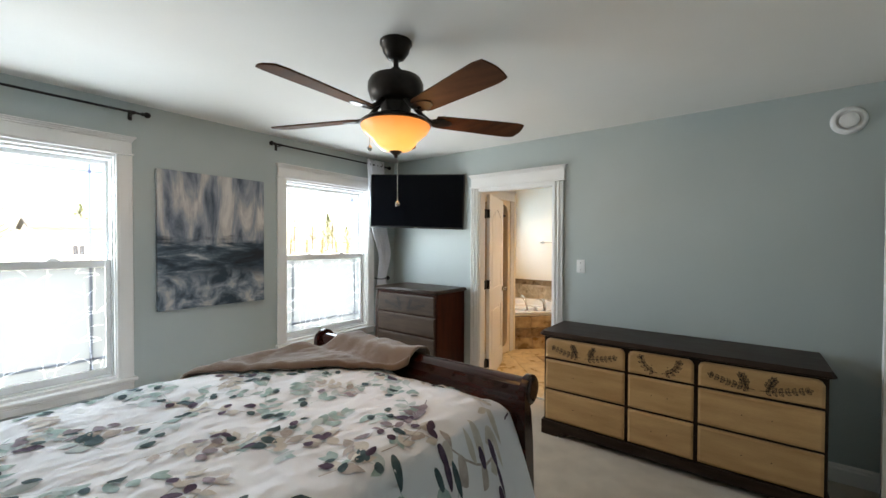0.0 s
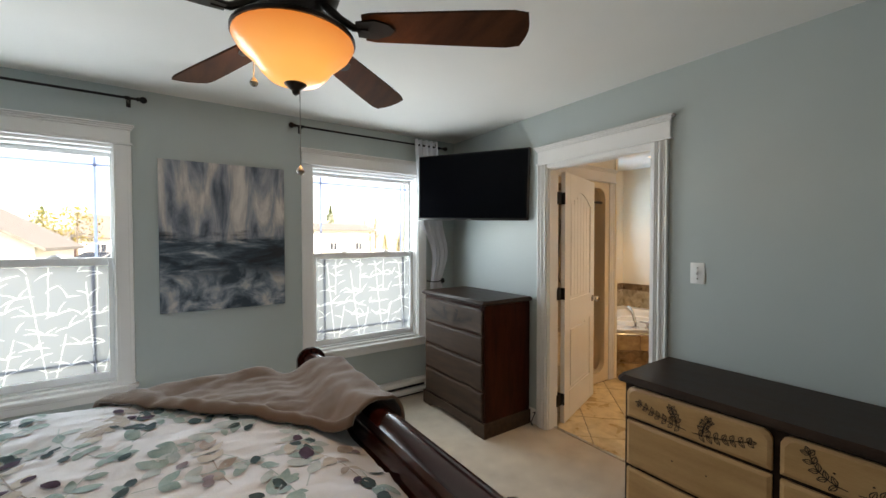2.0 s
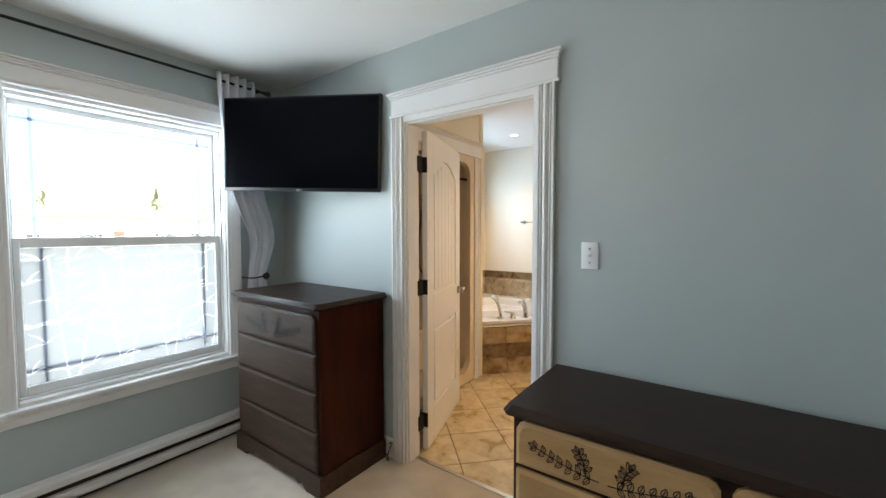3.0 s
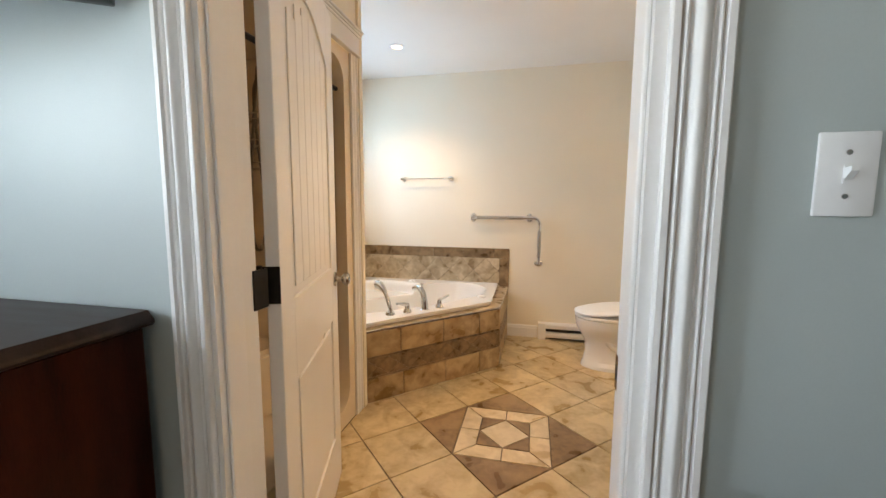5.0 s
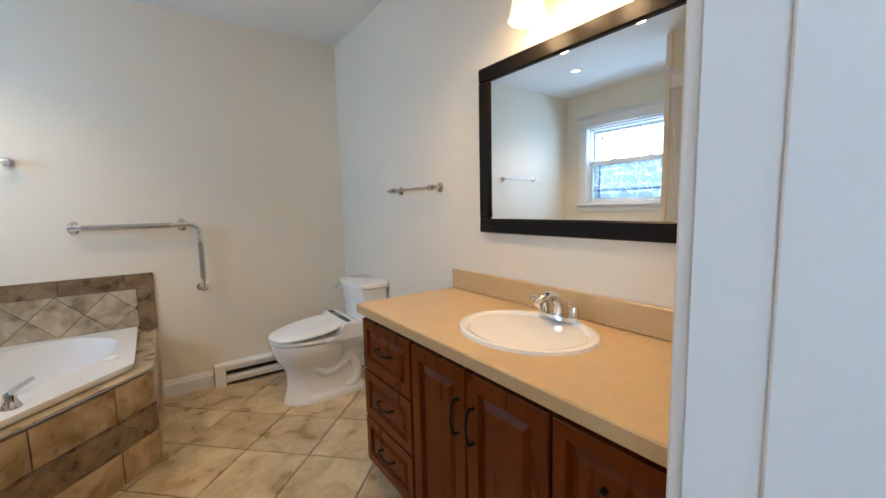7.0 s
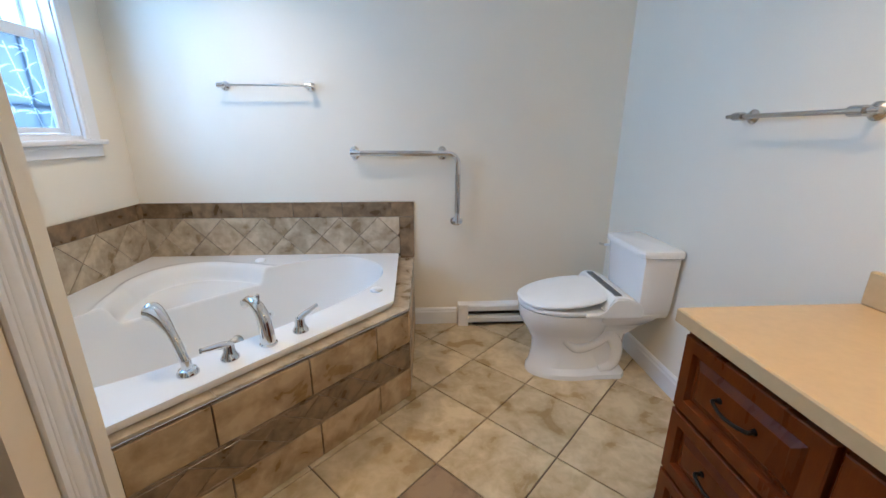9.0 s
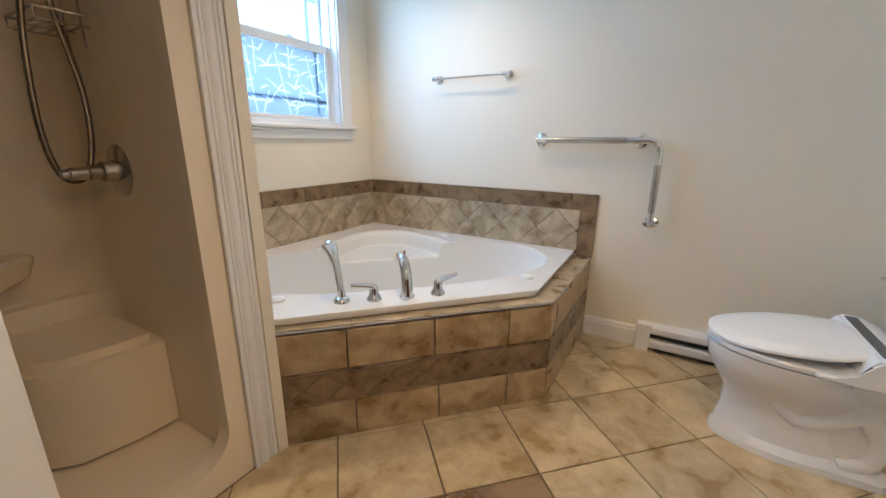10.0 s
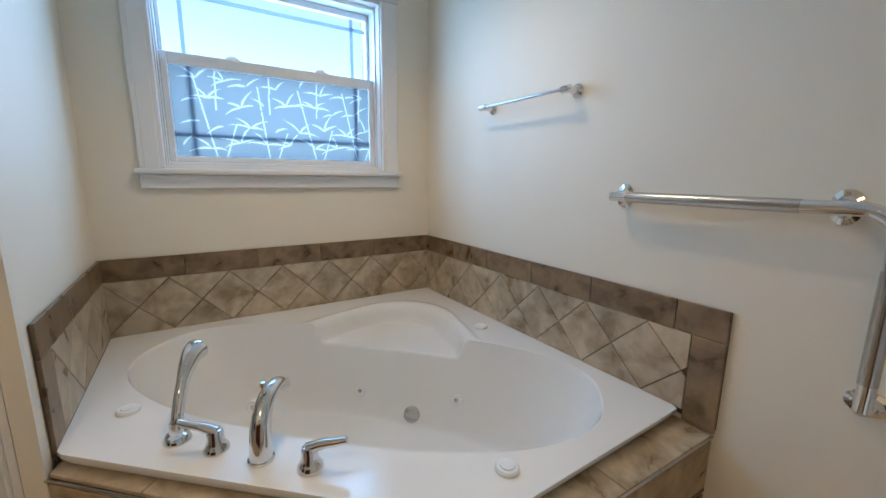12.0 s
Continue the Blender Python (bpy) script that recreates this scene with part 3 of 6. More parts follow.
def heater(name, length, at, rz, label):
    """Electric baseboard heater along its own x, backed on y = 0, facing -y."""
    h = thing(name, at, rz, label, "baseboard heater")
    out = [(0, 0.02), (-0.05, 0.02), (-0.058, 0.03), (-0.058, 0.058), (-0.052, 0.062), (-0.052, 0.07), (-0.02, 0.07), (-0.02, 0.115), (-0.058, 0.108), (-0.06, 0.118), (-0.06, 0.142), (-0.05, 0.152), (0, 0.155)]
    part("body", prism(bmesh.new(), out, "x", 0.07, length - 0.07), WHITE, h, smooth=False)
    part("slot", boxes((0.07, length - 0.07, -0.024, -0.0205, 0.071, 0.112)), BLACK_SLOT, h, smooth=False)
    part("slot", boxes((0.1, length - 0.1, -0.054, -0.002, 0.012, 0.019)), BLACK_SLOT, h, smooth=False)
    for a, b in ((0, 0.069), (length - 0.069, length)):
        part("end_cap", box(bmesh.new(), a, b, -0.062, 0, 0.0, 0.156, bevel=0.003), WHITE, h)
    return h


heater("baseboard_heater", 1.5, (WX, 3.46, 0), -90, "white electric baseboard heater under the window").rotation_euler = (0, 0, radians(90))
bpy.data.objects["baseboard_heater"].location = (WX, 1.94, 0)
heater("baseboard_heater", 0.92, (-1.19, BY, 0), 0, "white electric baseboard heater behind the toilet")

# ---- painting ----
pm = surface("abstract_painting", (0.03, 0.05, 0.075), (0.42, 0.46, 0.50), 4.0, 0.55, bump=0.5, bump_scale=40, stretch=(1, 0.7, 1.6))
n, l = pm.node_tree.nodes, pm.node_tree.links
tc, sep = n.new("ShaderNodeTexCoord"), n.new("ShaderNodeSeparateXYZ")
l.new(tc.outputs["Object"], sep.inputs[0])


def daubs(stretch, scale, stops, detail=6.0):
    """Brush daubs of a few tints, stretched along the stroke."""
    mp, nn, rp = n.new("ShaderNodeMapping"), n.new("ShaderNodeTexNoise"), n.new("ShaderNodeValToRGB")
    mp.inputs["Scale"].default_value, mp.inputs["Location"].default_value = stretch, (3.1, 5.7, 1.3)
    l.new(tc.outputs["Object"], mp.inputs[0])
    l.new(mp.outputs[0], nn.inputs["Vector"])
    nn.inputs["Scale"].default_value, nn.inputs["Detail"].default_value, nn.inputs["Roughness"].default_value, nn.inputs["Distortion"].default_value = scale, detail, 0.58, 0.5
    while len(rp.color_ramp.elements) < len(stops):
        rp.color_ramp.elements.new(0.5)
    for e, (p, c) in zip(rp.color_ramp.elements, stops):
        e.position, e.color = p, (*c, 1)
    l.new(nn.outputs[0], rp.inputs[0])
    return rp.outputs[0], nn.outputs[0]


air, wave = daubs((1, 4.6, 1.25), 1.6, [(0.34, (0.045, 0.07, 0.10)), (0.43, (0.17, 0.20, 0.245)), (0.50, (0.30, 0.32, 0.36)), (0.56, (0.46, 0.43, 0.42)), (0.64, (0.66, 0.62, 0.58))])
sea, ripple = daubs((1, 2.0, 7.5), 1.5, [(0.36, (0.006, 0.012, 0.02)), (0.46, (0.018, 0.035, 0.055)), (0.54, (0.06, 0.10, 0.135)), (0.60, (0.17, 0.21, 0.25)), (0.68, (0.55, 0.56, 0.57))])
shore, lap = daubs((1, 3.2, 3.8), 1.6, [(0.38, (0.02, 0.04, 0.06)), (0.46, (0.12, 0.16, 0.20)), (0.53, (0.30, 0.33, 0.37)), (0.60, (0.50, 0.47, 0.45)), (0.68, (0.62, 0.60, 0.58))])


def blend(a, b, noise_out, z0, z1, sway):
    """Goes from a below to b above between two heights, with a ragged edge."""
    wob, edge, mx = n.new("ShaderNodeMath"), n.new("ShaderNodeMapRange"), n.new("ShaderNodeMix")
    wob.operation, wob.inputs[1].default_value = "MULTIPLY_ADD", sway
    l.new(noise_out, wob.inputs[0])
    l.new(sep.outputs["Z"], wob.inputs[2])
    edge.inputs["From Min"].default_value, edge.inputs["From Max"].default_value = z0 + sway / 2, z1 + sway / 2
    l.new(wob.outputs[0], edge.inputs[0])
    mx.data_type = "RGBA"
    l.new(edge.outputs[0], mx.inputs["Factor"])
    l.new(a, mx.inputs["A"])
    l.new(b, mx.inputs["B"])
    return mx.outputs["Result"]


low_part = blend(shore, sea, lap, -0.30, -0.22, 0.35)
l.new(blend(low_part, air, ripple, -0.03, 0.03, 0.30), n["Principled BSDF"].inputs["Base Color"])
a = thing("painting", (WX, 1.693, 1.50), 0, "abstract seascape canvas in blue, grey and white", "painting")
part("canvas", box(bmesh.new(), 0.004, 0.036, -0.397, 0.397, -0.52, 0.52, bevel=0.003), pm, a)
part("stretcher", boxes((0.0, 0.0035, -0.36, 0.36, -0.48, 0.48)), plain("pine", (0.4, 0.3, 0.2), 0.7), a, smooth=False)

# ---- television on a corner arm ----
tv = thing("television", (-2.525, 3.485, 1.935), 26.5, "black flat television hung across the corner", "television")
tv.rotation_euler = Euler((0, radians(1.6), radians(26.5)))
part("case", box(bmesh.new(), -0.52, 0.52, 0.0, 0.035, -0.292, 0.292, bevel=0.005, seg=2), TV_CASE, tv)
part("screen", boxes((-0.508, 0.508, -0.002, 0.001, -0.272, 0.281)), SCREEN, tv, "glossy black screen", smooth=False)
part("back_bulge", box(bmesh.new(), -0.3, 0.3, 0.035, 0.075, -0.2, 0.15, bevel=0.015), TV_CASE, tv)
part("logo_bar", boxes((-0.02, 0.02, -0.003, -0.001, -0.287, -0.281)), NICKEL, tv, "small grey maker's mark", smooth=False)
part("wall_arm", boxes((-0.05, 0.05, 0.075, 0.27, -0.06, 0.06), (-0.1, 0.1, 0.27, 0.285, -0.12, 0.12), bevel=0.004), BLACK_METAL, tv, "black wall arm", smooth=False)


# ---- bedroom furniture ----
def sprig(bm, y, cx, cz, span, high, sign, seed=1):
    """A curved twig and an upright side twig with outlined leaves, cut on the plane y."""
    rng = random.Random(seed)

    def line(pts, wide):
        for (a, b), (c, d) in zip(pts, pts[1:]):
            n = Vector((c - a, d - b)).normalized() * wide / 2
            bm.faces.new([bm.verts.new((u, y, v)) for u, v in ((a - n.y, b + n.x), (c - n.y, d + n.x), (c + n.y, d - n.x), (a + n.y, b - n.x))])

    def leaf(px, pz, ang, length, wide):
        d, e = (math.cos(ang), math.sin(ang)), (-math.sin(ang), math.cos(ang))
        row = [(0, 0), (0.15, 0.55), (0.38, 1.0), (0.62, 0.85), (0.84, 0.4), (1, 0)]
        def at(t, w):
            return (px + d[0] * t * length + e[0] * w * wide / 2, pz + d[1] * t * length + e[1] * w * wide / 2)
        line([at(t, w) for t, w in row] + [at(t, -w) for t, w in row[-2::-1]], 0.0032)
        line([at(0.0, 0), at(0.8, 0)], 0.0026)

    def twig(pts, size):
        line(pts, 0.0036)
        for k, (p, q) in enumerate(zip(pts, pts[1:])):
            a = math.atan2(q[1] - p[1], q[0] - p[0])
            for side in (-1, 1):
                leaf(*q, a + side * radians(52 + rng.uniform(-8, 8)), size * (1.05 - 0.04 * k), size * 0.52)
        leaf(*pts[-1], a, size, size * 0.5)
    n = max(4, int(span / 0.026))
    if span > 0.15:
        twig([(cx + sign * span * k / n, cz + high * (0.10 + 0.42 * (k / n) ** 1.6)) for k in range(n + 1)], 0.030)
        bx = cx + sign * span * 0.20
        twig([(bx + sign * 0.02 * (k / 4) ** 2, cz + high * (0.16 + 0.62 * k / 4)) for k in range(5)], 0.027)
    else:
        twig([(cx + sign * span * math.sin(1.35 * k / 5), cz + high * (0.05 + 0.80 * (1 - math.cos(1.35 * k / 5)) / 0.78)) for k in range(6)], 0.030)
    return bm


def drawer_front(bm, x0, x1, z0, z1, y, clip=0.0):
    """A raised drawer face with a broad chamfer; clip rounds the upper corners."""
    c = clip
    def line(i, cc):
        return [(x0 + i, z0 + i), (x1 - i, z0 + i), (x1 - i, z1 - i - cc), (x1 - i - cc * 0.35, z1 - i - cc * 0.35), (x1 - i - cc, z1 - i), (x0 + i + cc, z1 - i), (x0 + i + cc * 0.35, z1 - i - cc * 0.35), (x0 + i, z1 - i - cc)]
    c = max(c, 0.003)
    rings = [[Vector((u, yy, v)) for u, v in line(i, c)] for i, yy in ((0, y + 0.018), (0, y + 0.006), (0.014, y))]
    return loft(bm, rings, True, True)


def top_slab(bm, x0, x1, y0, y1, z0, z1, over=0.0):
    rings = []
    for d, z in ((0.02, z0), (0.004, z0 + 0.006), (0.0, z0 + 0.012), (0.002, z0 + 0.02), (0.012, z1 - 0.006), (0.016, z1)):
        c = 0.02
        a, b, e, f = x0 + d, x1 - d, y0 + d, y1
        rings.append([Vector(p) for p in ((a + c, e, z), (b - c, e, z), (b, e + c, z), (b, f, z), (a, f, z), (a, e + c, z))])
    return loft(bm, rings)


def plinth(bm, x0, x1, y0, y1, h):
    """A bracket base: feet at the ends, a scalloped apron between, side boards."""
    mid = (x0 + x1) / 2
    out = [(x0, 0), (x0 + 0.12, 0)]
    out += [(x0 + 0.14, 0.012), (x0 + 0.155, 0.03), (x0 + 0.19, 0.022), (x0 + 0.23, 0.04)]
    out += [(x1 - 0.23, 0.04), (x1 - 0.19, 0.022), (x1 - 0.155, 0.03), (x1 - 0.14, 0.012), (x1 - 0.12, 0), (x1, 0), (x1, h), (x0, h)]
    prism(bm, out, "y", y0, y0 + 0.022)
    for a, b in ((x0, x0 + 0.022), (x1 - 0.022, x1)):
        box(bm, a, b, y0 + 0.022, y1, 0, h)
    box(bm, x0 + 0.022, x1 - 0.022, y1 - 0.02, y1, 0.0, h)
    return bm


ch = thing("chest_of_drawers", (-2.47, 3.255, 0), 0, "tall dark brown chest of drawers in the corner", "chest of drawers")
hw, D = 0.415, 0.47
part("body", boxes((-hw, hw, 0.004, D, 0.11, 0.985), bevel=0.003), CHEST_SIDE, ch, "red-brown side panels", smooth=False)
part("top", top_slab(bmesh.new(), -hw - 0.025, hw + 0.025, -0.03, D + 0.005, 0.986, 1.022), DARK_TOP, ch, "espresso brown top")
part("base", plinth(bmesh.new(), -hw - 0.012, hw + 0.012, -0.016, D, 0.112), CHEST_FRONT, ch, smooth=False)
zz = [0.125, 0.345, 0.56, 0.765, 0.97]
for k in range(4):
    d = part("drawer", drawer_front(bmesh.new(), -hw + 0.02, hw - 0.02, zz[k], zz[k + 1] - 0.012, -0.014, 0.03 if k == 3 else 0), CHEST_FRONT, ch, smooth=False)
    if k == 3:
        cv = bmesh.new()
        for sg in (-1, 1):
            sprig(cv, -0.0152, 0.015 * sg, 0.805, 0.24, 0.12, sg, 3)
        # Flat lines without relief; the shade of the carved grooves is in their colour.
        part("carving", cv, plain("carved_shadow_wood", (0.010, 0.007, 0.005), 0.7), d, "carved oak leaves", smooth=False, kind="stuff")

dr = thing("dresser", (-0.15, 3.235, 0), 0, "long dresser with dark top and pale maple drawers", "dresser")
hw, D = 0.805, 0.455
part("body", boxes((-hw, hw, 0.004, D, 0.10, 0.765), bevel=0.002), DARK_TOP, dr, "dark espresso carcass", smooth=False)
part("top", top_slab(bmesh.new(), -hw - 0.028, hw + 0.028, -0.04, D + 0.01, 0.766, 0.806), DARK_TOP, dr)
part("base", plinth(bmesh.new(), -hw - 0.012, hw + 0.012, -0.022, D, 0.108), DARK_TOP, dr, smooth=False)
xs = [(-hw + 0.016, -0.217), (-0.193, 0.190), (0.214, hw - 0.016)]
zs = [(0.118, 0.345), (0.363, 0.583), (0.601, 0.752)]
for i, (x0, x1) in enumerate(xs):
    for j, (z0, z1) in enumerate(zs):
        d = part("drawer", drawer_front(bmesh.new(), x0, x1, z0, z1, -0.014, 0.03 if j == 2 else 0), MAPLE, dr, "pale maple drawer front", smooth=False)
        for px in (x0 * 0.62 + x1 * 0.38, x0 * 0.38 + x1 * 0.62):
            pegs = bmesh.new()
            lathe(pegs, [(0.0035, 0), (0.0035, 0.0015), (0, 0.002)], 8, Matrix.Translation((px, -0.014, (z0 + z1) / 2)) @ turned((0, -1, 0)))
            part("screw_hole", pegs, CARVED, d)
        if j == 2:
            cv = bmesh.new()
            span = 0.2 if i != 1 else 0.1
            for sg in (-1, 1):
                sprig(cv, -0.0152, (x0 + x1) / 2 + 0.012 * sg, z0 + 0.026, span, 0.10, sg, 5 + i)
            part("carving", cv, CARVED, d, "burnt oak leaf carving", smooth=False, kind="stuff")

# ---- bed: foot towards the doorway wall ----
bed = thing("sleigh_bed", (-1.30, 1.95, 0), 0, "dark mahogany sleigh bed with rolled footboard", "bed")
hw = 0.80
fb = bmesh.new()
out = []
face = [(0.02, 0.12), (0.015, 0.35), (0.0, 0.55), (-0.012, 0.66), (-0.01, 0.74), (0.01, 0.775)]
roll = [(0.055 + 0.058 * math.cos(a), 0.80 + 0.052 * math.sin(a)) for a in [radians(150 - 21 * k) for k in range(14)]]
back = [(0.045, 0.73), (0.035, 0.66), (0.045, 0.55), (0.06, 0.35), (0.065, 0.12)]
prism(fb, face + roll + back, "x", -hw + 0.03, hw - 0.03)
part("footboard", fb, MAHOGANY, bed, "rolled mahogany footboard")
for sx in (-1, 1):
    p = bmesh.new()
    o = [(0.0, 0.0), (0.005, 0.3), (-0.012, 0.55), (-0.022, 0.68), (-0.02, 0.76)] + [(0.055 + 0.078 * math.cos(a), 0.80 + 0.072 * math.sin(a)) for a in [radians(165 - 21 * k) for k in range(15)]] + [(0.055, 0.7), (0.07, 0.55), (0.085, 0.3), (0.075, 0.0)]
    prism(p, o, "x", *sorted((sx * (hw - 0.032), sx * (hw + 0.005))))
    bmesh.ops.bevel(p, geom=[e for e in p.edges if abs(e.verts[0].co.x - e.verts[1].co.x) < 1e-5], offset=0.006, segments=2, affect="EDGES")
    part("end_post", p, MAHOGANY, bed)
    part("rosette", lathe(bmesh.new(), [(0.058, 0), (0.058, 0.004), (0.045, 0.01), (0.03, 0.008), (0, 0.012)], 24, Matrix.Translation((sx * (hw + 0.005), 0.055, 0.80)) @ turned((sx, 0, 0))), MAHOGANY, bed)
    part("side_rail", box(bmesh.new(), *sorted((sx * 0.775, sx * 0.80)), -2.05, 0.02, 0.2, 0.4, bevel=0.004), MAHOGANY, bed)
hb = bmesh.new()
prism(hb, [(-2.10, 0.05), (-2.06, 0.05), (-2.06, 0.9), (-2.09, 1.15), (-2.14, 1.22), (-2.17, 1.18), (-2.13, 1.05), (-2.10, 0.8)], "x", -hw, hw)
part("headboard", hb, MAHOGANY, bed)
mt = thing("mattress", (-1.30, 0.9, 0.2), 0, "thick mattress under the leaf-printed duvet", "mattress")
part("mattress_body", box(bmesh.new(), -0.765, 0.765, -0.99, 1.01, 0.0, 0.5, bevel=0.05, seg=3), COTTON, mt)


def duvet_z(x, y):
    """Height of the duvet over the bed, in metres of the room."""
    u, v = x + 1.30, y
    z = 0.800 + 0.02 * math.sin(1.3 * u + 0.5) * math.cos(1.1 * v)
    z += 0.014 * noise.noise((u * 3.0, v * 3.0, 1.0)) + 0.011 * noise.noise((u * 9.0 + v * 4.0, v * 5.0, 4.0)) + 0.0065 * noise.noise((u * 22.0, v * 9.0 - u * 12, 7.0))
    # fine creases running slantwise over the bed
    z += 0.010 * (0.5 - abs(noise.noise((u * 5.0 + v * 9.0, v * 3.0 - u * 5.0, 11.0)))) + 0.006 * (0.5 - abs(noise.noise((u * 9.0 + v * 19.0, v * 6.0 - u * 9.0, 15.0))))
    side = max(0.0, abs(u) - 0.64)
    z -= 1.6 * side ** 1.7 + 2.6 * max(0.0, side - 0.09) ** 1.15
    foot = max(0.0, v - 1.72)
    z -= 0.5 * foot ** 1.3
    return z


def cloth(bm, x0, x1, y0, y1, nx, ny, height, thick):
    top, low = [], []
    for i in range(nx + 1):
        a, b = [], []
        for j in range(ny + 1):
            x, y = x0 + (x1 - x0) * i / nx, y0 + (y1 - y0) * j / ny
            z = height(x, y)
            a.append(bm.verts.new((x, y, z)))
            b.append(bm.verts.new((x, y, z - thick)))
        top.append(a)
        low.append(b)
    for i in range(nx):
        for j in range(ny):
            bm.faces.new((top[i][j], top[i + 1][j], top[i + 1][j + 1], top[i][j + 1]))
            bm.faces.new((low[i][j], low[i][j + 1], low[i + 1][j + 1], low[i + 1][j]))
    for i in range(nx):
        bm.faces.new((top[i][0], low[i][0], low[i + 1][0], top[i + 1][0]))
        bm.faces.new((top[i][ny], top[i + 1][ny], low[i + 1][ny], low[i][ny]))
    for j in range(ny):
        bm.faces.new((top[0][j], top[0][j + 1], low[0][j + 1], low[0][j]))
        bm.faces.new((top[nx][j], low[nx][j], low[nx][j + 1], top[nx][j + 1]))
    return bm


dv = thing("duvet", (0, 0, 0), 0, "white duvet printed with green, brown and plum leaves", "duvet")
part("cover", cloth(bmesh.new(), -2.19, -0.42, -0.10, 1.925, 190, 210, duvet_z, 0.03), COTTON, dv)


def leaf_print():
    """Watercolour sprays of rounded leaves on thin stems, sorted by tint."""
    rng = random.Random(41)
    tints = [bmesh.new() for _ in range(7)]

    def inside(px, py):
        return -2.17 < px < -0.44 and -0.08 < py < 1.91

    def leaf(k, x, y, ang, length, wide, point):
        row = [(0, 0.04), (0.1, 0.5), (0.25, 0.86), (0.45, 1.0), (0.65, 0.74 if point else 0.92), (0.84, 0.36 if point else 0.62), (0.94, 0.12 if point else 0.34), (1, 0)]
        pts = [(x + math.cos(ang) * length * t - math.sin(ang) * wide * w / 2 * e, y + math.sin(ang) * length * t + math.cos(ang) * wide * w / 2 * e) for t, w in row for e in (-1, 0, 1)]
        if not all(inside(*p) for p in pts):
            return
        bm = tints[k]
        vs = [bm.verts.new((px, py, duvet_z(px, py) + 0.0026 + 0.0004 * k)) for px, py in pts]
        for i in range(len(row) - 1):
            for e in (0, 1):
                bm.faces.new((vs[3 * i + e], vs[3 * i + e + 1], vs[3 * i + e + 4], vs[3 * i + e + 3]))

    def stem(k, pts, wide):
        bm = tints[k]
        for (ax, ay), (bx, by) in zip(pts, pts[1:]):
            if inside(ax, ay) and inside(bx, by):
                d = Vector((bx - ax, by - ay)).normalized() * wide / 2
                bm.faces.new([bm.verts.new((px, py, duvet_z(px, py) + 0.0022)) for px, py in ((ax - d.y, ay + d.x), (bx - d.y, by + d.x), (bx + d.y, by - d.x), (ax + d.y, ay - d.x))])

    def spray(x, y, ang, kind):
        main, pale, dark = ((0, 1, 4), (1, 0, 4), (2, 3, 6), (3, 2, 5), (6, 5, 5))[kind]
        turn, step = rng.uniform(-0.16, 0.16), rng.uniform(0.048, 0.060)
        pts, a = [(x, y)], ang
        for _ in range(rng.randint(5, 8)):
            a += turn
            pts.append((pts[-1][0] + math.cos(a) * step, pts[-1][1] + math.sin(a) * step))
        stem(pale if kind != 2 else 2, pts, 0.0035)
        for n, (px, py) in enumerate(pts[1:]):
            size = 0.076 - 0.005 * n
            for side in (-1, 1):
                if rng.random() < 0.70:
                    k = main if rng.random() < 0.6 else (pale if rng.random() < 0.75 else dark)
                    la = size * rng.uniform(0.75, 1.15)
                    leaf(k, px, py, a + side * rng.uniform(0.55, 1.15), la, la * rng.uniform(0.46, 0.66), rng.random() < (0.8 if kind in (2, 3) else 0.25))
        leaf(main, *pts[-1], a, 0.06, 0.03, True)
        for _ in range(rng.randint(1, 4)):
            px, py = pts[rng.randint(1, len(pts) - 1)]
            leaf(dark, px + rng.uniform(-0.06, 0.06), py + rng.uniform(-0.06, 0.06), rng.uniform(0, 6.28), rng.uniform(0.034, 0.050), 0.030, False)
    spots = []
    for _ in range(4000):
        p = (rng.uniform(-2.15, -0.46), rng.uniform(-0.06, 1.88))
        if all((p[0] - q[0]) ** 2 + (p[1] - q[1]) ** 2 > 0.16 ** 2 for q in spots):
            spots.append(p)
    for n, (x, y) in enumerate(spots):
        spray(x, y, rng.uniform(0, 6.28), (0, 3, 1, 2, 0, 3, 1, 4)[n % 8])
    return tints


LEAF_TINTS = (((0.24, 0.36, 0.35), (0.48, 0.58, 0.565)), ((0.44, 0.52, 0.53), (0.66, 0.71, 0.71)), ((0.36, 0.295, 0.27), (0.60, 0.535, 0.50)), ((0.52, 0.465, 0.41), (0.72, 0.675, 0.625)), ((0.035, 0.065, 0.075), (0.10, 0.15, 0.16)), ((0.055, 0.03, 0.06), (0.14, 0.10, 0.14)), ((0.20, 0.15, 0.18), (0.42, 0.37, 0.41)))
for bm, (lo, hi) in zip(leaf_print(), LEAF_TINTS):
    part("printed_leaves", bm, surface("leaf_print", lo, hi, 22, 0.9, bump=0.2, bump_scale=160, spec=0.15, detail=8.0), dv, kind="stuff")


# blanket thrown over the foot rail
bl = thing("throw_blanket", (0, 0, 0), 0, "brown fleece blanket thrown over the footboard", "blanket")
bb = bmesh.new()
NI, NJ = 64, 72
top = []
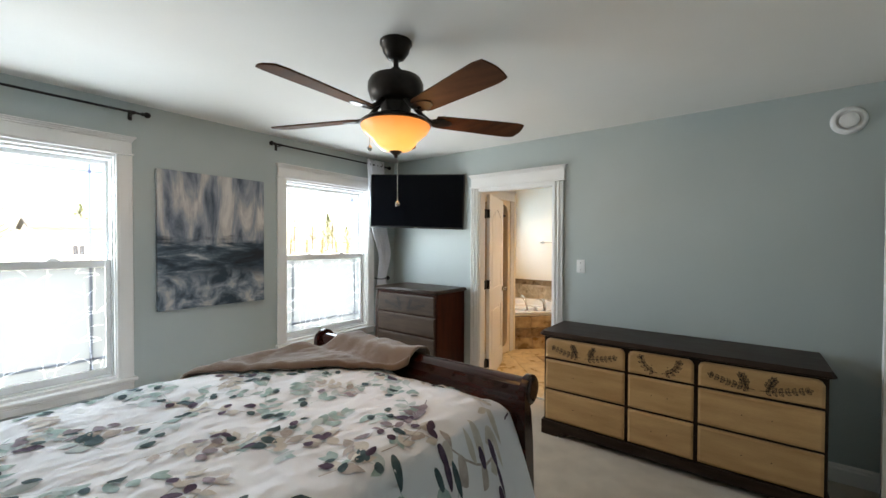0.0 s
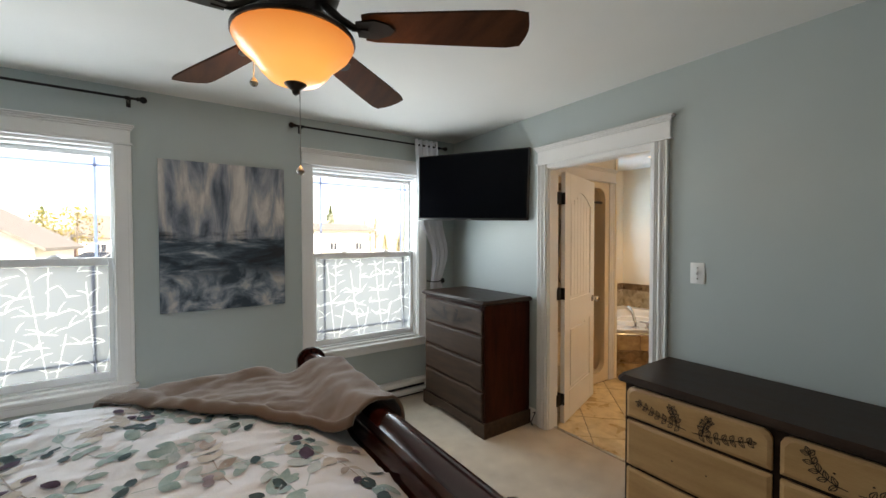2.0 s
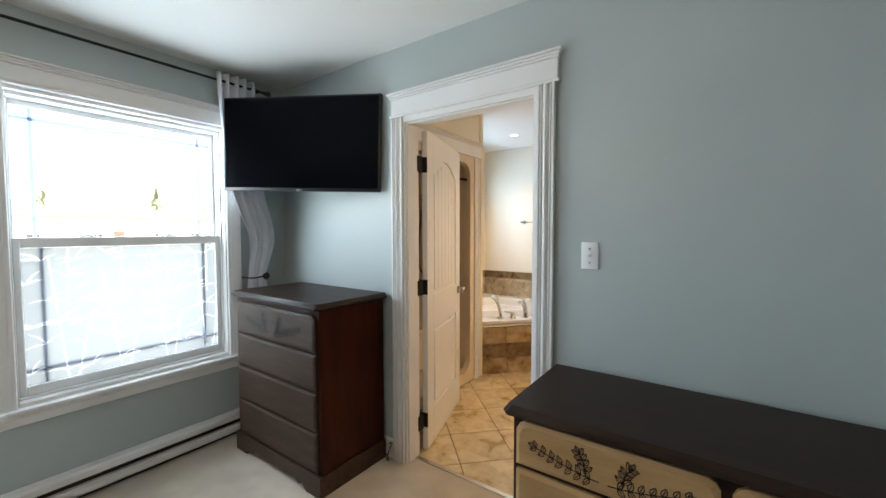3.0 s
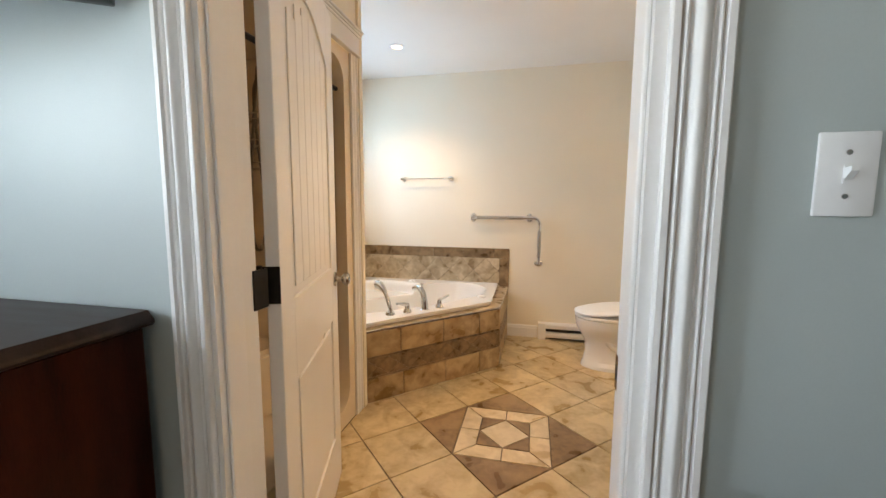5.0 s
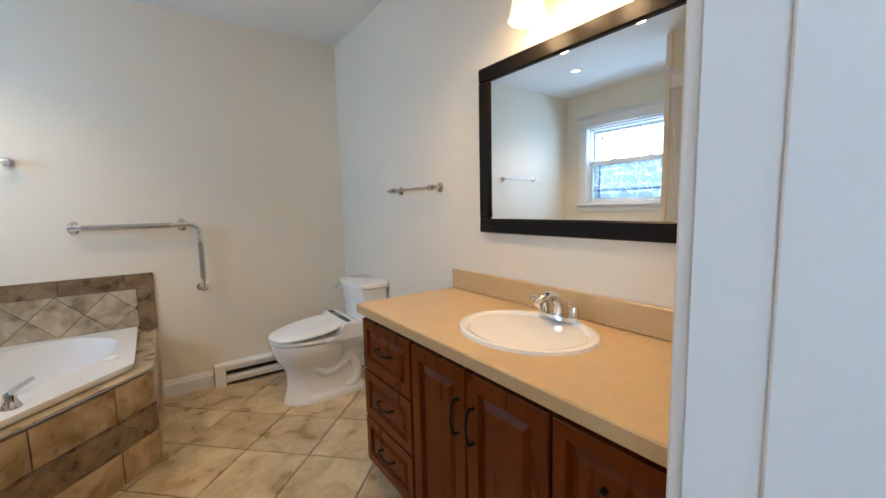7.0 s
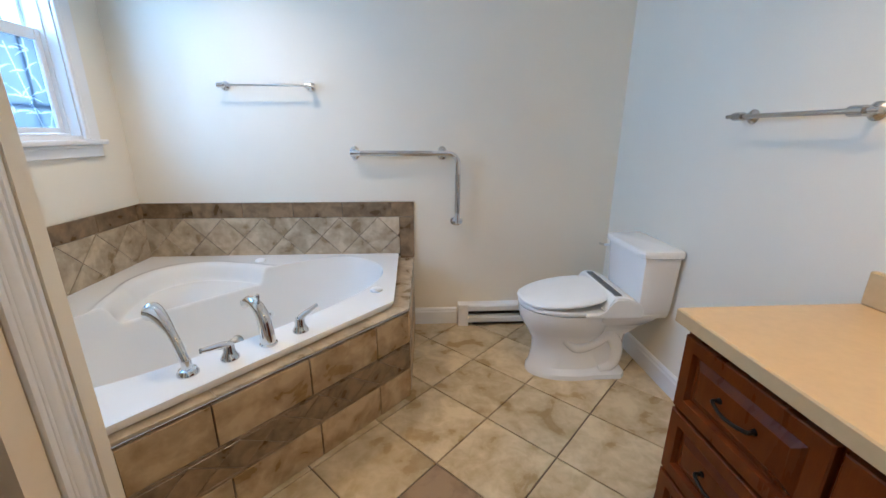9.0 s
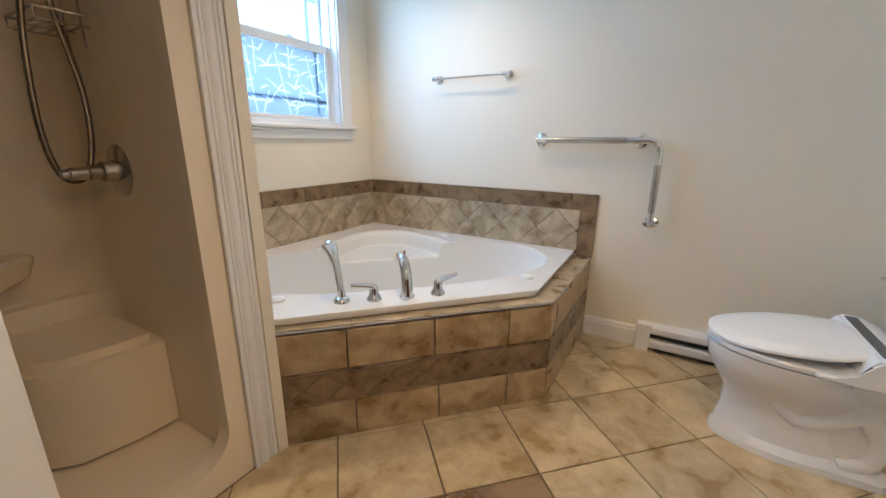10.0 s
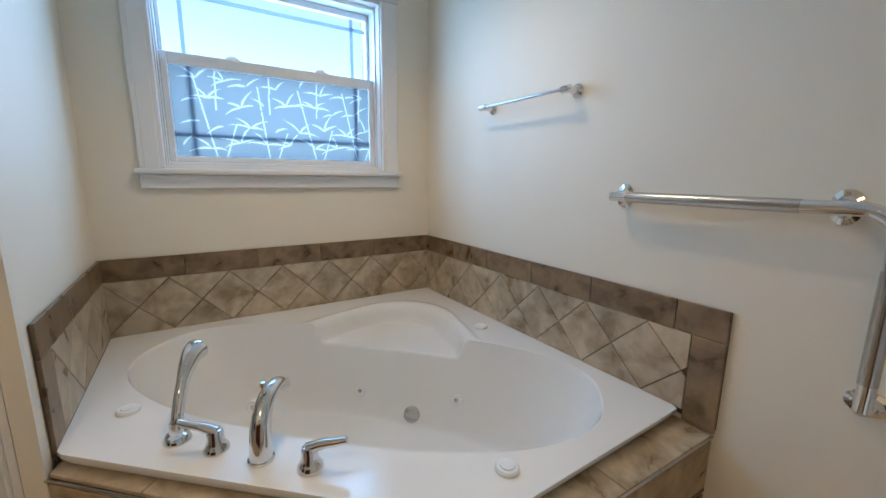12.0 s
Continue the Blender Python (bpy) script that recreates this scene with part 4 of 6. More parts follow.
for i in range(NI + 1):
    t = i / NI
    col = []
    # each strand runs from the mattress up over the rail and down behind it
    sx, sy = -2.13 + 0.97 * t + 0.03 * math.sin(6 * t), 1.00 + 0.90 * t ** 1.05 + 0.03 * math.sin(5 * t + 1)
    ex = -1.80 + 0.61 * t
    fold = 0.0045 * math.sin(13 * t + 1.0) + 0.002 * math.sin(31 * t)
    for j in range(NJ + 1):
        s = j / NJ
        k = min(1.0, s / 0.8)
        x, y = sx + (ex - sx) * k, sy + (2.055 - sy) * k
        rest = duvet_z(max(-2.12, x), min(y, 1.90)) + 0.012
        over = max(0.0, min(1.0, (y - 1.80) / 0.16))
        over = over * over * (3 - 2 * over)
        z = rest * (1 - over) + (0.858 + 0.006 * math.sin(7 * t + 0.5)) * over
        z += 0.016 * math.sin(math.pi * min(1.0, k / 0.16)) * (1 - k) + 0.008 * (1 - math.exp(-k / 0.05))
        z += 0.010 * math.exp(-((k - 0.62) / 0.2) ** 2) + fold * (0.3 + 0.7 * k)
        z += 0.008 * noise.noise((x * 6, y * 6, 2.0)) + 0.007 * noise.noise((x * 16 + y * 8, y * 5, 9.0))
        if s > 0.8:
            q = (s - 0.8) / 0.2
            y = 2.055 + 0.03 * math.sin(q * 2.2) + 0.02 * q
            z = z - 0.03 * q - (0.14 + 0.05 * math.sin(6 * t)) * q * q
        col.append(bb.verts.new((x, y, z)))
    top.append(col)
for i in range(NI):
    for j in range(NJ):
        bb.faces.new((top[i][j], top[i + 1][j], top[i + 1][j + 1], top[i][j + 1]))
bl_ob = part("fleece", bb, BROWN_FLEECE, bl)
sol = bl_ob.modifiers.new("thickness", "SOLIDIFY")
sol.thickness, sol.offset = 0.012, 1.0

# ---- ceiling fan ----
fan = thing("ceiling_fan", (-1.065, 1.682, HI), 0, "five-blade bronze ceiling fan with amber glass light", "ceiling fan")
part("canopy", lathe(bmesh.new(), [(0.078, 0), (0.078, -0.012), (0.07, -0.02), (0.062, -0.05), (0.042, -0.078), (0.03, -0.085)], 28), BRONZE, fan)
part("downrod", lathe(bmesh.new(), [(0.013, -0.075), (0.013, -0.15)], 12), BRONZE, fan)
part("motor", lathe(bmesh.new(), [(0.022, -0.125), (0.03, -0.14), (0.034, -0.158), (0.085, -0.165), (0.122, -0.18), (0.135, -0.205), (0.135, -0.235), (0.122, -0.275), (0.10, -0.295), (0.075, -0.30), (0.07, -0.345)], 32), BRONZE, fan)
part("light_fitter", lathe(bmesh.new(), [(0.06, -0.335), (0.075, -0.372), (0.158, -0.380), (0.172, -0.392), (0.172, -0.402), (0.164, -0.405)], 36), BRONZE, fan)
AMBER = lampshade("lit_amber_glass", (1.0, 0.47, 0.11), 0.17, (0.62, 0.16, 0.012))
bowl = lathe(bmesh.new(), [(0.166, -0.396), (0.168, -0.409), (0.155, -0.432), (0.128, -0.456), (0.108, -0.474), (0.093, -0.496), (0.072, -0.516), (0.038, -0.526), (0.012, -0.527)], 40)
part("glass_bowl", bowl, AMBER, fan, "lit amber glass bowl").visible_shadow = False
part("finial", lathe(bmesh.new(), [(0.03, -0.518), (0.032, -0.527), (0.022, -0.536), (0.011, -0.544), (0.009, -0.554), (0, -0.56)], 16), BRONZE, fan)
for k in range(5):
    ang = radians(57 + 72 * k)
    m = Matrix.Rotation(ang, 4, "Z")
    arm = bmesh.new()
    tube(arm, [m @ Vector(p) for p in ((0.085, 0, -0.292), (0.13, 0, -0.335), (0.17, 0, -0.36), (0.215, 0, -0.363))], [0.012, 0.012, 0.011, 0.01], 8)
    a_ob = part("blade_arm", arm, BRONZE, fan)
    pl = bmesh.new()
    pts = [(0.18, -0.03), (0.235, -0.038), (0.275, -0.022), (0.29, 0), (0.275, 0.022), (0.235, 0.038), (0.18, 0.03)]
    prism(pl, pts, "z", -0.006, -0.002)
    tilt = m @ Matrix.Translation((0, 0, -0.362)) @ Matrix.Rotation(radians(-12), 4, "X")
    pl.transform(tilt)
    part("arm_plate", pl, BRONZE, a_ob, smooth=False)
    bd = bmesh.new()
    o = [(0.20, -0.048), (0.23, -0.055), (0.50, -0.068), (0.63, -0.072), (0.672, -0.064), (0.682, -0.03), (0.686, 0.0), (0.682, 0.03), (0.672, 0.064), (0.63, 0.072), (0.50, 0.068), (0.23, 0.055), (0.20, 0.048)]
    prism(bd, o, "z", -0.002, 0.005)
    bd.transform(tilt)
    part("blade", bd, BLADE, fan, "walnut-brown wooden blade", smooth=False)
for cx, cy, lo, nm in ((0.0, 0.012, -0.79, "long"), (-0.075, -0.10, -0.53, "short")):
    part("pull_chain", tube(bmesh.new(), [(cx, cy, -0.40 if nm == "short" else -0.53), (cx, cy, lo + 0.03)], 0.0016, 6), NICKEL, fan)
    part("chain_ball", lathe(bmesh.new(), [(0, -0.013), (0.008, -0.010), (0.0125, 0), (0.008, 0.010), (0.004, 0.014), (0, 0.02)], 14, Matrix.Translation((cx, cy, lo + 0.012))), NICKEL, fan)
for cx, cy in ((0.05, 0.05), (-0.055, -0.03)):
    bulb("fan_bulb", (-1.065 + cx, 1.68 + cy, HI - 0.455), 0.55, WARM, 0.03)


# ---- curtains and rods ----
def rod(name, y0, y1, z, label, ends):
    r = thing(name, (WX, (y0 + y1) / 2, z), 0, label, "curtain rod")
    h = (y1 - y0) / 2
    part("pole", tube(bmesh.new(), [(0.075, -h, 0), (0.075, h, 0)], 0.008, 10), BLACK_METAL, r)
    for s in (-1, 1):
        part("finial", lathe(bmesh.new(), [(0.009, -0.004), (0.014, 0), (0.014, 0.006), (0.009, 0.01), (0.018, 0.018), (0.022, 0.03), (0.018, 0.042), (0.008, 0.05), (0, 0.051)], 14, Matrix.Translation((0.075, s * h, 0)) @ turned((0, s, 0))), BLACK_METAL, r)
        b = bmesh.new()
        tube(b, [(0.0, s * (h - 0.05), -0.01), (0.075, s * (h - 0.05), -0.01)], 0.006, 8)
        box(b, 0, 0.006, s * (h - 0.05) - 0.012, s * (h - 0.05) + 0.012, -0.04, 0.03, bevel=0.002)
        lathe(b, [(0.012, -0.012), (0.012, 0.012)], 12, Matrix.Translation((0.075, s * (h - 0.05), 0)) @ turned((0, 1, 0)))
        part("bracket", b, BLACK_METAL, r)
    return r


rod("curtain_rod", -0.25, 1.20, 2.372, "thin black curtain rod above the large window", 1)
rod("curtain_rod", 2.17, 3.56, 2.365, "thin black curtain rod above the corner window", 1)


def curtain(name, y0, y1, z_top, z_tie, z_low, tie_y, bulge, label):
    """A gathered panel of pleats pulled back to one side at the tie."""
    c = thing(name, (0, 0, 0), 0, label, "curtain")
    bm = bmesh.new()
    rows, cols = 60, 72
    grid = []
    for i in range(rows + 1):
        z = z_top + (z_low - z_top) * i / rows
        k = min(1.0, max(0.0, (z_top - z) / (z_top - z_tie)))
        k2 = k * k * (3 - 2 * k)
        wide = (y1 - y0) * (1 - 0.45 * k ** 4) if z > z_tie else (y1 - y0) * (0.55 + 0.4 * min(1, (z_tie - z) / 0.3))
        mid = (y0 + y1) / 2 * (1 - k2) + tie_y * k2 + bulge * math.exp(-((k - 0.8) / 0.16) ** 2)
        row = []
        for j in range(cols + 1):
            t = j / cols
            amp = 0.028 * (1 - 0.35 * k2)
            x = WX + 0.078 + amp * math.sin(t * 2 * math.pi * 4.5 + 1.5 * k) + 0.008 * math.sin(13 * t + 6 * k) - 0.02 * k2
            row.append(bm.verts.new((x, mid + (t - 0.5) * wide, z)))
        grid.append(row)
    for a, b in zip(grid, grid[1:]):
        for j in range(cols):
            bm.faces.new((a[j], a[j + 1], b[j + 1], b[j]))
    ob = part("panel", bm, SATIN, c)
    so = ob.modifiers.new("thickness", "SOLIDIFY")
    so.thickness = 0.002
    for j in range(5):
        t = (j + 0.5) / 5
        y = y0 + (y1 - y0) * t
        g = bmesh.new()
        ring = [Vector((WX + 0.076 + 0.017 * math.cos(a), y, z_top - 0.035 + 0.017 * math.sin(a))) for a in [2 * math.pi * q / 14 for q in range(15)]]
        tube(g, ring, 0.0035, 6)
        part("grommet", g, NICKEL, c)
    kn = bmesh.new()
    tube(kn, [(WX, tie_y + 0.05, z_tie), (WX + 0.05, tie_y + 0.05, z_tie)], 0.006, 8)
    tube(kn, bend([(WX + 0.05, tie_y + 0.05, z_tie), (WX + 0.12, tie_y + 0.02, z_tie), (WX + 0.13, tie_y - 0.06, z_tie - 0.005), (WX + 0.05, tie_y - 0.09, z_tie)]), 0.005, 8)
    lathe(kn, [(0, 0), (0.02, 0.004), (0.026, 0.014), (0.018, 0.026), (0, 0.03)], 14, Matrix.Translation((WX + 0.11, tie_y + 0.045, z_tie)) @ turned((1, 0, 0)))
    part("tieback", kn, BLACK_METAL, c, "black metal tieback")
    return c


curtain("curtain", 3.24, 3.49, 2.415, 1.08, 0.30, 3.475, 0.07, "silver satin curtain tied back behind the television")
curtain("curtain", -0.21, 0.06, 2.415, 1.05, 0.2, -0.14, 0.0, "silver satin curtain hanging beside the large window")

pc = thing("power_cord", (-1.995, 3.70, 0.004), 0, "thin black power cord looped beside the chest", "cable")
part("cord", tube(bmesh.new(), bend([(-0.05, 0.03, 0.01), (0.0, 0.0, 0.004), (0.012, -0.03, 0.03), (0.014, -0.01, 0.075), (0.004, 0.025, 0.10), (-0.03, 0.036, 0.08)]), 0.0035, 8), BLACK_SLOT, pc)


# ---- bathroom ----
# corner tub
A, B, C, D, E = (-3.108, 6.812), (-1.575, 6.812), (-1.562, 6.062), (-2.285, 5.275), (-3.108, 5.275)
RIM = 0.508
tub = thing("corner_tub", (-2.43, 6.14, 0.0), 0, "white acrylic corner whirlpool tub set in tile", "bathtub")
cu, cv2 = Vector((0.7071, 0.7071)), Vector((0.7071, -0.7071))
mid = Vector((-2.43, 6.14))


def tub_z(u, v):
    """Depth of the tub; v runs from the wall corner towards the room."""
    w, x = v - 0.10, u - 0.01
    f = (abs(x / 0.85) ** 2.5 + abs(w / (0.42 if w > 0 else 0.33)) ** 2.5) ** 0.4
    t = max(0.0, min(1.0, (1.0 - f) / 0.30))
    z1 = RIM - 0.39 * (1 - (1 - t) ** 2.2)
    # shallow seat in the corner: an arch that flares into the basin
    half = 0.30 + 0.30 * max(0.0, v + 0.42) + 0.9 * max(0.0, v + 0.22) ** 1.3
    g = math.sqrt((x / half) ** 2 + (min(0.0, v + 0.20) / 0.40) ** 2) if v < 0.0 else 9.0
    s = max(0.0, min(1.0, (1.0 - g) / 0.13))
    z2 = RIM - 0.085 * s * s * (3 - 2 * s)
    # raised roll that frames the seat
    roll = 0.010 * math.exp(-((g - 1.07) / 0.05) ** 2) if f > 1.02 else 0.0
    return min(z1, z2) + roll


bm = bmesh.new()
poly = [Vector(p) for p in (A, B, C, D, E)]
NA, NF, NR = 260, 36, 54
c0 = cu * 0.01 + cv2 * 0.10
ring0 = bm.verts.new((c0.x, c0.y, tub_z(c0.dot(cu), c0.dot(cv2))))
cols = []
for k in range(NA):
    ang = 2 * math.pi * k / NA
    d = Vector((math.cos(ang), math.sin(ang)))
    best = 9.0
    for p, q in zip(poly, poly[1:] + poly[:1]):
        e = q - p
        den = d.x * e.y - d.y * e.x
        if abs(den) > 1e-9:
            w = p - mid - c0
            t, s = (w.x * e.y - w.y * e.x) / den, (w.x * d.y - w.y * d.x) / den
            if t > 0 and -1e-6 <= s <= 1 + 1e-6:
                best = min(best, t)
    du, dv_ = abs(d.dot(cu)), d.dot(cv2)
    lip = min(best * 0.98, ((du / 0.85) ** 2.5 + (abs(dv_) / (0.42 if dv_ > 0 else 0.33)) ** 2.5) ** -0.4)
    # rings follow the basin wall closely, then the flat rim
    steps = [lip * (1 - (1 - i / NF) ** 1.5) for i in range(1, NF + 1)] + [lip + (best - lip) * (i / NR) ** 1.3 for i in range(1, NR + 1)]
    col = []
    for r in steps:
        p = c0 + d * r
        col.append(bm.verts.new((p.x, p.y, tub_z(p.dot(cu), p.dot(cv2)))))
    p = c0 + d * best
    col.append(bm.verts.new((p.x, p.y, RIM - 0.012)))
    p = c0 + d * best * 0.985
    col.append(bm.verts.new((p.x, p.y, RIM - 0.03)))
    cols.append(col)
for k in range(NA):
    a, b = cols[k], cols[(k + 1) % NA]
    bm.faces.new((ring0, a[0], b[0]))
    for i in range(len(a) - 1):
        bm.faces.new((a[i], a[i + 1], b[i + 1], b[i]))
part("shell", bm, ACRYLIC, tub).data.set_sharp_from_angle(angle=radians(75))


def on_tub(u, v):
    p = cu * u + cv2 * v
    return Vector((p.x, p.y, tub_z(u, v)))


def wall_point(u, z):
    """Where the back wall of the basin stands at that height."""
    v = -0.2
    while tub_z(u, v) > z and v < 0.4:
        v += 0.004
    p = cu * u + cv2 * v
    return Vector((p.x, p.y, z))


for u, z in ((-0.585, 0.150), (-0.112, 0.222), (0.340, 0.245)):
    p = wall_point(u, z)
    d = Vector((cv2.x, cv2.y, 0.45)) - Vector((cu.x, cu.y, 0)) * u * 0.9
    part("water_jet", lathe(bmesh.new(), [(0.026, -0.012), (0.026, 0.005), (0.02, 0.009), (0.012, 0.005), (0.008, 0.010), (0, 0.010)], 18, Matrix.Translation(p) @ turned(d)), VINYL, tub, "round white whirlpool jet")
    part("jet_nozzle", lathe(bmesh.new(), [(0.0085, 0.0095), (0.0085, 0.0115), (0.006, 0.013), (0, 0.0135)], 12, Matrix.Translation(p) @ turned(d)), NICKEL, tub, "small metal jet nozzle")
p = wall_point(0.14, 0.155)
part("suction_grille", lathe(bmesh.new(), [(0.036, -0.012), (0.036, 0.007), (0.028, 0.012), (0, 0.013)], 22, Matrix.Translation(p) @ turned((cv2.x, cv2.y, 0.5))), NICKEL, tub, "perforated suction cover")
for x, y in ((-2.414, 5.403), (-1.656, 6.191), (-2.40, 6.69)):
    part("air_control", lathe(bmesh.new(), [(0.03, -0.004), (0.03, 0.006), (0.026, 0.011), (0.018, 0.011), (0.017, 0.014), (0, 0.015)], 22, Matrix.Translation((x + 2.43, y - 6.14, RIM))), VINYL, tub, "round white air control")

# tub taps
tap = thing("tub_spout", (-1.998, 5.702, RIM), 142, "arched chrome tub spout on the rim", "faucet")
part("base", lathe(bmesh.new(), [(0.031, 0), (0.031, 0.006), (0.024, 0.012)], 22), CHROME, tap)
part("spout", tube(bmesh.new(), bend([(0, 0, 0.008), (0.004, 0, 0.06), (0.016, 0, 0.105), (0.045, 0, 0.140), (0.088, 0, 0.148), (0.126, 0, 0.130)]), [0.027 - 0.009 * k / 40 for k in range(41)], 16), CHROME, tap)
part("diverter", lathe(bmesh.new(), [(0.005, 0), (0.005, 0.018), (0.008, 0.02), (0.007, 0.03), (0, 0.032)], 12, Matrix.Translation((0.03, 0, 0.158))), CHROME, tap)
for x, y, rz, lab in ((-2.095, 5.612, 237, "chrome lever handle beside the tub spout"), (-1.909, 5.797, 57, "chrome lever handle on the tub rim")):
    h = thing("tub_tap", (x, y, RIM), rz, lab, "faucet", "tub taps")
    part("base", lathe(bmesh.new(), [(0.031, 0), (0.031, 0.006), (0.025, 0.016), (0.019, 0.03), (0.019, 0.048), (0.016, 0.056), (0, 0.06)], 22), CHROME, h)
    part("lever", tube(bmesh.new(), bend([(-0.005, 0, 0.05), (0.03, 0, 0.062), (0.06, 0, 0.067), (0.09, 0, 0.074)]), [0.014 - 0.005 * k / 24 for k in range(25)], 12), CHROME, h)
w = thing("hand_shower", (-2.189, 5.528, RIM), 152, "chrome hand shower wand standing on the rim", "hand shower")
part("base", lathe(bmesh.new(), [(0.033, 0), (0.033, 0.006), (0.026, 0.018), (0.017, 0.022), (0.015, 0.05)], 22), CHROME, w)
part("wand", tube(bmesh.new(), bend([(0, 0, 0.03), (0.016, 0, 0.075), (0.040, 0, 0.125), (0.072, 0, 0.165), (0.108, 0, 0.190), (0.142, 0, 0.192)]), [0.0145 + (0.0165 * max(0, k - 18) / 18 if k < 37 else 0.0165 - 0.004 * (k - 37)) for k in range(41)], 14), CHROME, w)

# tiled tub surround: grout core, tiles laid on it further down
core = bmesh.new()
prism(core, [(-2.252, 5.266), (-1.500, 6.056), (-1.560, 6.08), (-2.32, 5.285), (-2.32, 5.266)], "z", -0.004, 0.462)
prism(core, [(-1.500, 6.0562), (-1.488, 6.816), (-1.56, 6.816), (-1.5602, 6.0802)], "z", -0.004, 0.462)
surround = structure("tub_surround", core, GROUT, "stone-tiled tub surround with a brown band", "tub surround", False)

# shower alcove
sh = thing("shower_stall", (-2.27, 4.58, 0), 0, "almond moulded fibreglass shower stall with seat", "shower")
bm = bmesh.new()
Y0, Y1, X0 = -0.50, 0.50, -0.80


def shower_ring(z, r, x_in, front=0.0, seg=6):
    pts = [(front, Y0)]
    for cx, cy, a0 in ((x_in + r, Y0 + r, 270), (x_in + r, Y1 - r, 180)):
        for k in range(seg + 1):
            a = radians(a0 - 90 * k / seg)
            pts.append((cx + r * math.cos(a), cy + r * math.sin(a)))
    pts.append((front, Y1))
    return [Vector((x, y, z)) for x, y in pts]


rings = [shower_ring(z, r, x) for z, r, x in ((0.088, 0.12, X0 + 0.07), (0.14, 0.13, X0 + 0.055), (0.25, 0.13, X0 + 0.045), (0.515, 0.13, X0 + 0.04), (0.535, 0.13, X0 + 0.03), (0.545, 0.13, X0 + 0.004), (0.56, 0.13, X0), (1.2, 0.13, X0), (2.0, 0.13, X0), (2.05, 0.14, X0 + 0.03))]
verts = [[bm.verts.new(p) for p in r] for r in rings]
for a, b in zip(verts, verts[1:]):
    for k in range(len(a) - 1):
        bm.faces.new((a[k], a[k + 1], b[k + 1], b[k]))
bm.faces.new(verts[0])
bm.faces.new(verts[-1][::-1])
part("wall_shell", bm, SHOWER, sh)
seat = bmesh.new()
o = [(X0 + 0.002, 0.06), (X0 + 0.2, 0.07), (X0 + 0.33, 0.12), (X0 + 0.42, 0.22), (X0 + 0.45, 0.36), (X0 + 0.45, Y1 - 0.002), (X0 + 0.12, Y1 - 0.002), (X0 + 0.03, Y1 - 0.05), (X0 + 0.002, Y1 - 0.12)]
prism(seat, o, "z", 0.101, 0.46)
bmesh.ops.bevel(seat, geom=[e for e in seat.edges if e.verts[0].co.z > 0.4 and e.verts[1].co.z > 0.4], offset=0.03, segments=4, affect="EDGES")
part("seat", seat, SHOWER, sh, "moulded corner seat")
shelf = lathe(bmesh.new(), [(0.0, 0.60), (0.06, 0.60), (0.13, 0.66), (0.145, 0.72), (0.135, 0.735), (0, 0.735)], 28, Matrix.Translation((X0 + 0.05, 0.1, 0.0)), 0.8, 1.5)
part("soap_shelf", shelf, SHOWER, sh, "moulded soap shelf")
fl = bmesh.new()
def arch(r, seg=8):
    pts = []
    for cy, cz, a0 in ((Y0 + 0.06 + r, 0.10 + r, 180), (Y1 - 0.012 - r, 0.10 + r, 270), (Y1 - 0.012 - r, 2.0 - r, 0), (Y0 + 0.06 + r, 2.0 - r, 90)):
        for k in range(seg + 1):
            a = radians(a0 + 90 * k / seg)
            pts.append((cy + r * math.cos(a), cz + r * math.sin(a)))
    return pts
inner = arch(0.11)
def square(p):
    cy, cz = -0.005, 1.03
    s = min((0.557) / max(1e-6, abs(p[0] - cy)), 1.03 / max(1e-6, abs(p[1] - cz)))
    return (cy + (p[0] - cy) * s, cz + (p[1] - cz) * s)
ro = [square(p) for p in inner]
vo = [bm2 for bm2 in [fl.verts.new((0.006, u, v)) for u, v in ro]]
vi = [fl.verts.new((0.006, u, v)) for u, v in inner]
vb = [fl.verts.new((-0.05, u, v)) for u, v in inner]
vb2 = [fl.verts.new((-0.05, u, v)) for u, v in ro]
n = len(inner)
for k in range(n):
    j = (k + 1) % n
    fl.faces.new((vo[k], vo[j], vi[j], vi[k]))
    fl.faces.new((vi[k], vi[j], vb[j], vb[k]))
    fl.faces.new((vb[k], vb[j], vb2[j], vb2[k]))
    fl.faces.new((vb2[k], vb2[j], vo[j], vo[k]))
part("front_flange", fl, SHOWER, sh, "rounded front opening of the stall")
part("curtain_bar", tube(bmesh.new(), [(-0.04, Y0, 1.86), (-0.04, Y1, 1.86)], 0.0125, 12), BRONZE, sh, "dark shower curtain bar")
st = tagged(new("trim_shower"), "white casing around the shower opening", "trim", "", "structure")
part("casing", fluted(bmesh.new(), 0, 0.085, 0, -1, 0, 2.06, 0.013), WHITE, st).matrix_basis = pose(-2.262, 5.13, 0, 0, 0, 90)
st.children[0].location = (-2.262, 5.134, 0)
part("casing", fluted(bmesh.new(), 0, 0.085, 0, -1, 0, 2.06, 0.013), WHITE, st).matrix_basis = pose(-2.262, 3.94, 0, 0, 0, 90)
part("head_casing", head_moulding(bmesh.new(), "y", 3.935, 5.222, -2.262, 1, 2.062, 2.20), WHITE, st, smooth=False)
part("end_board", boxes((-2.261, -2.245, 5.222, 5.262, 0.0, HB)), CREAM_WALL, st, smooth=False)

sv = thing("shower_valve", (-2.70, 5.082, 1.02), 0, "brushed nickel shower valve with lever", "shower valve")
part("escutcheon", lathe(bmesh.new(), [(0.085, 0), (0.085, 0.004), (0.07, 0.010), (0.034, 0.014), (0.032, 0.05), (0.026, 0.055), (0, 0.056)], 28, turned((0, -1, 0))), NICKEL, sv)
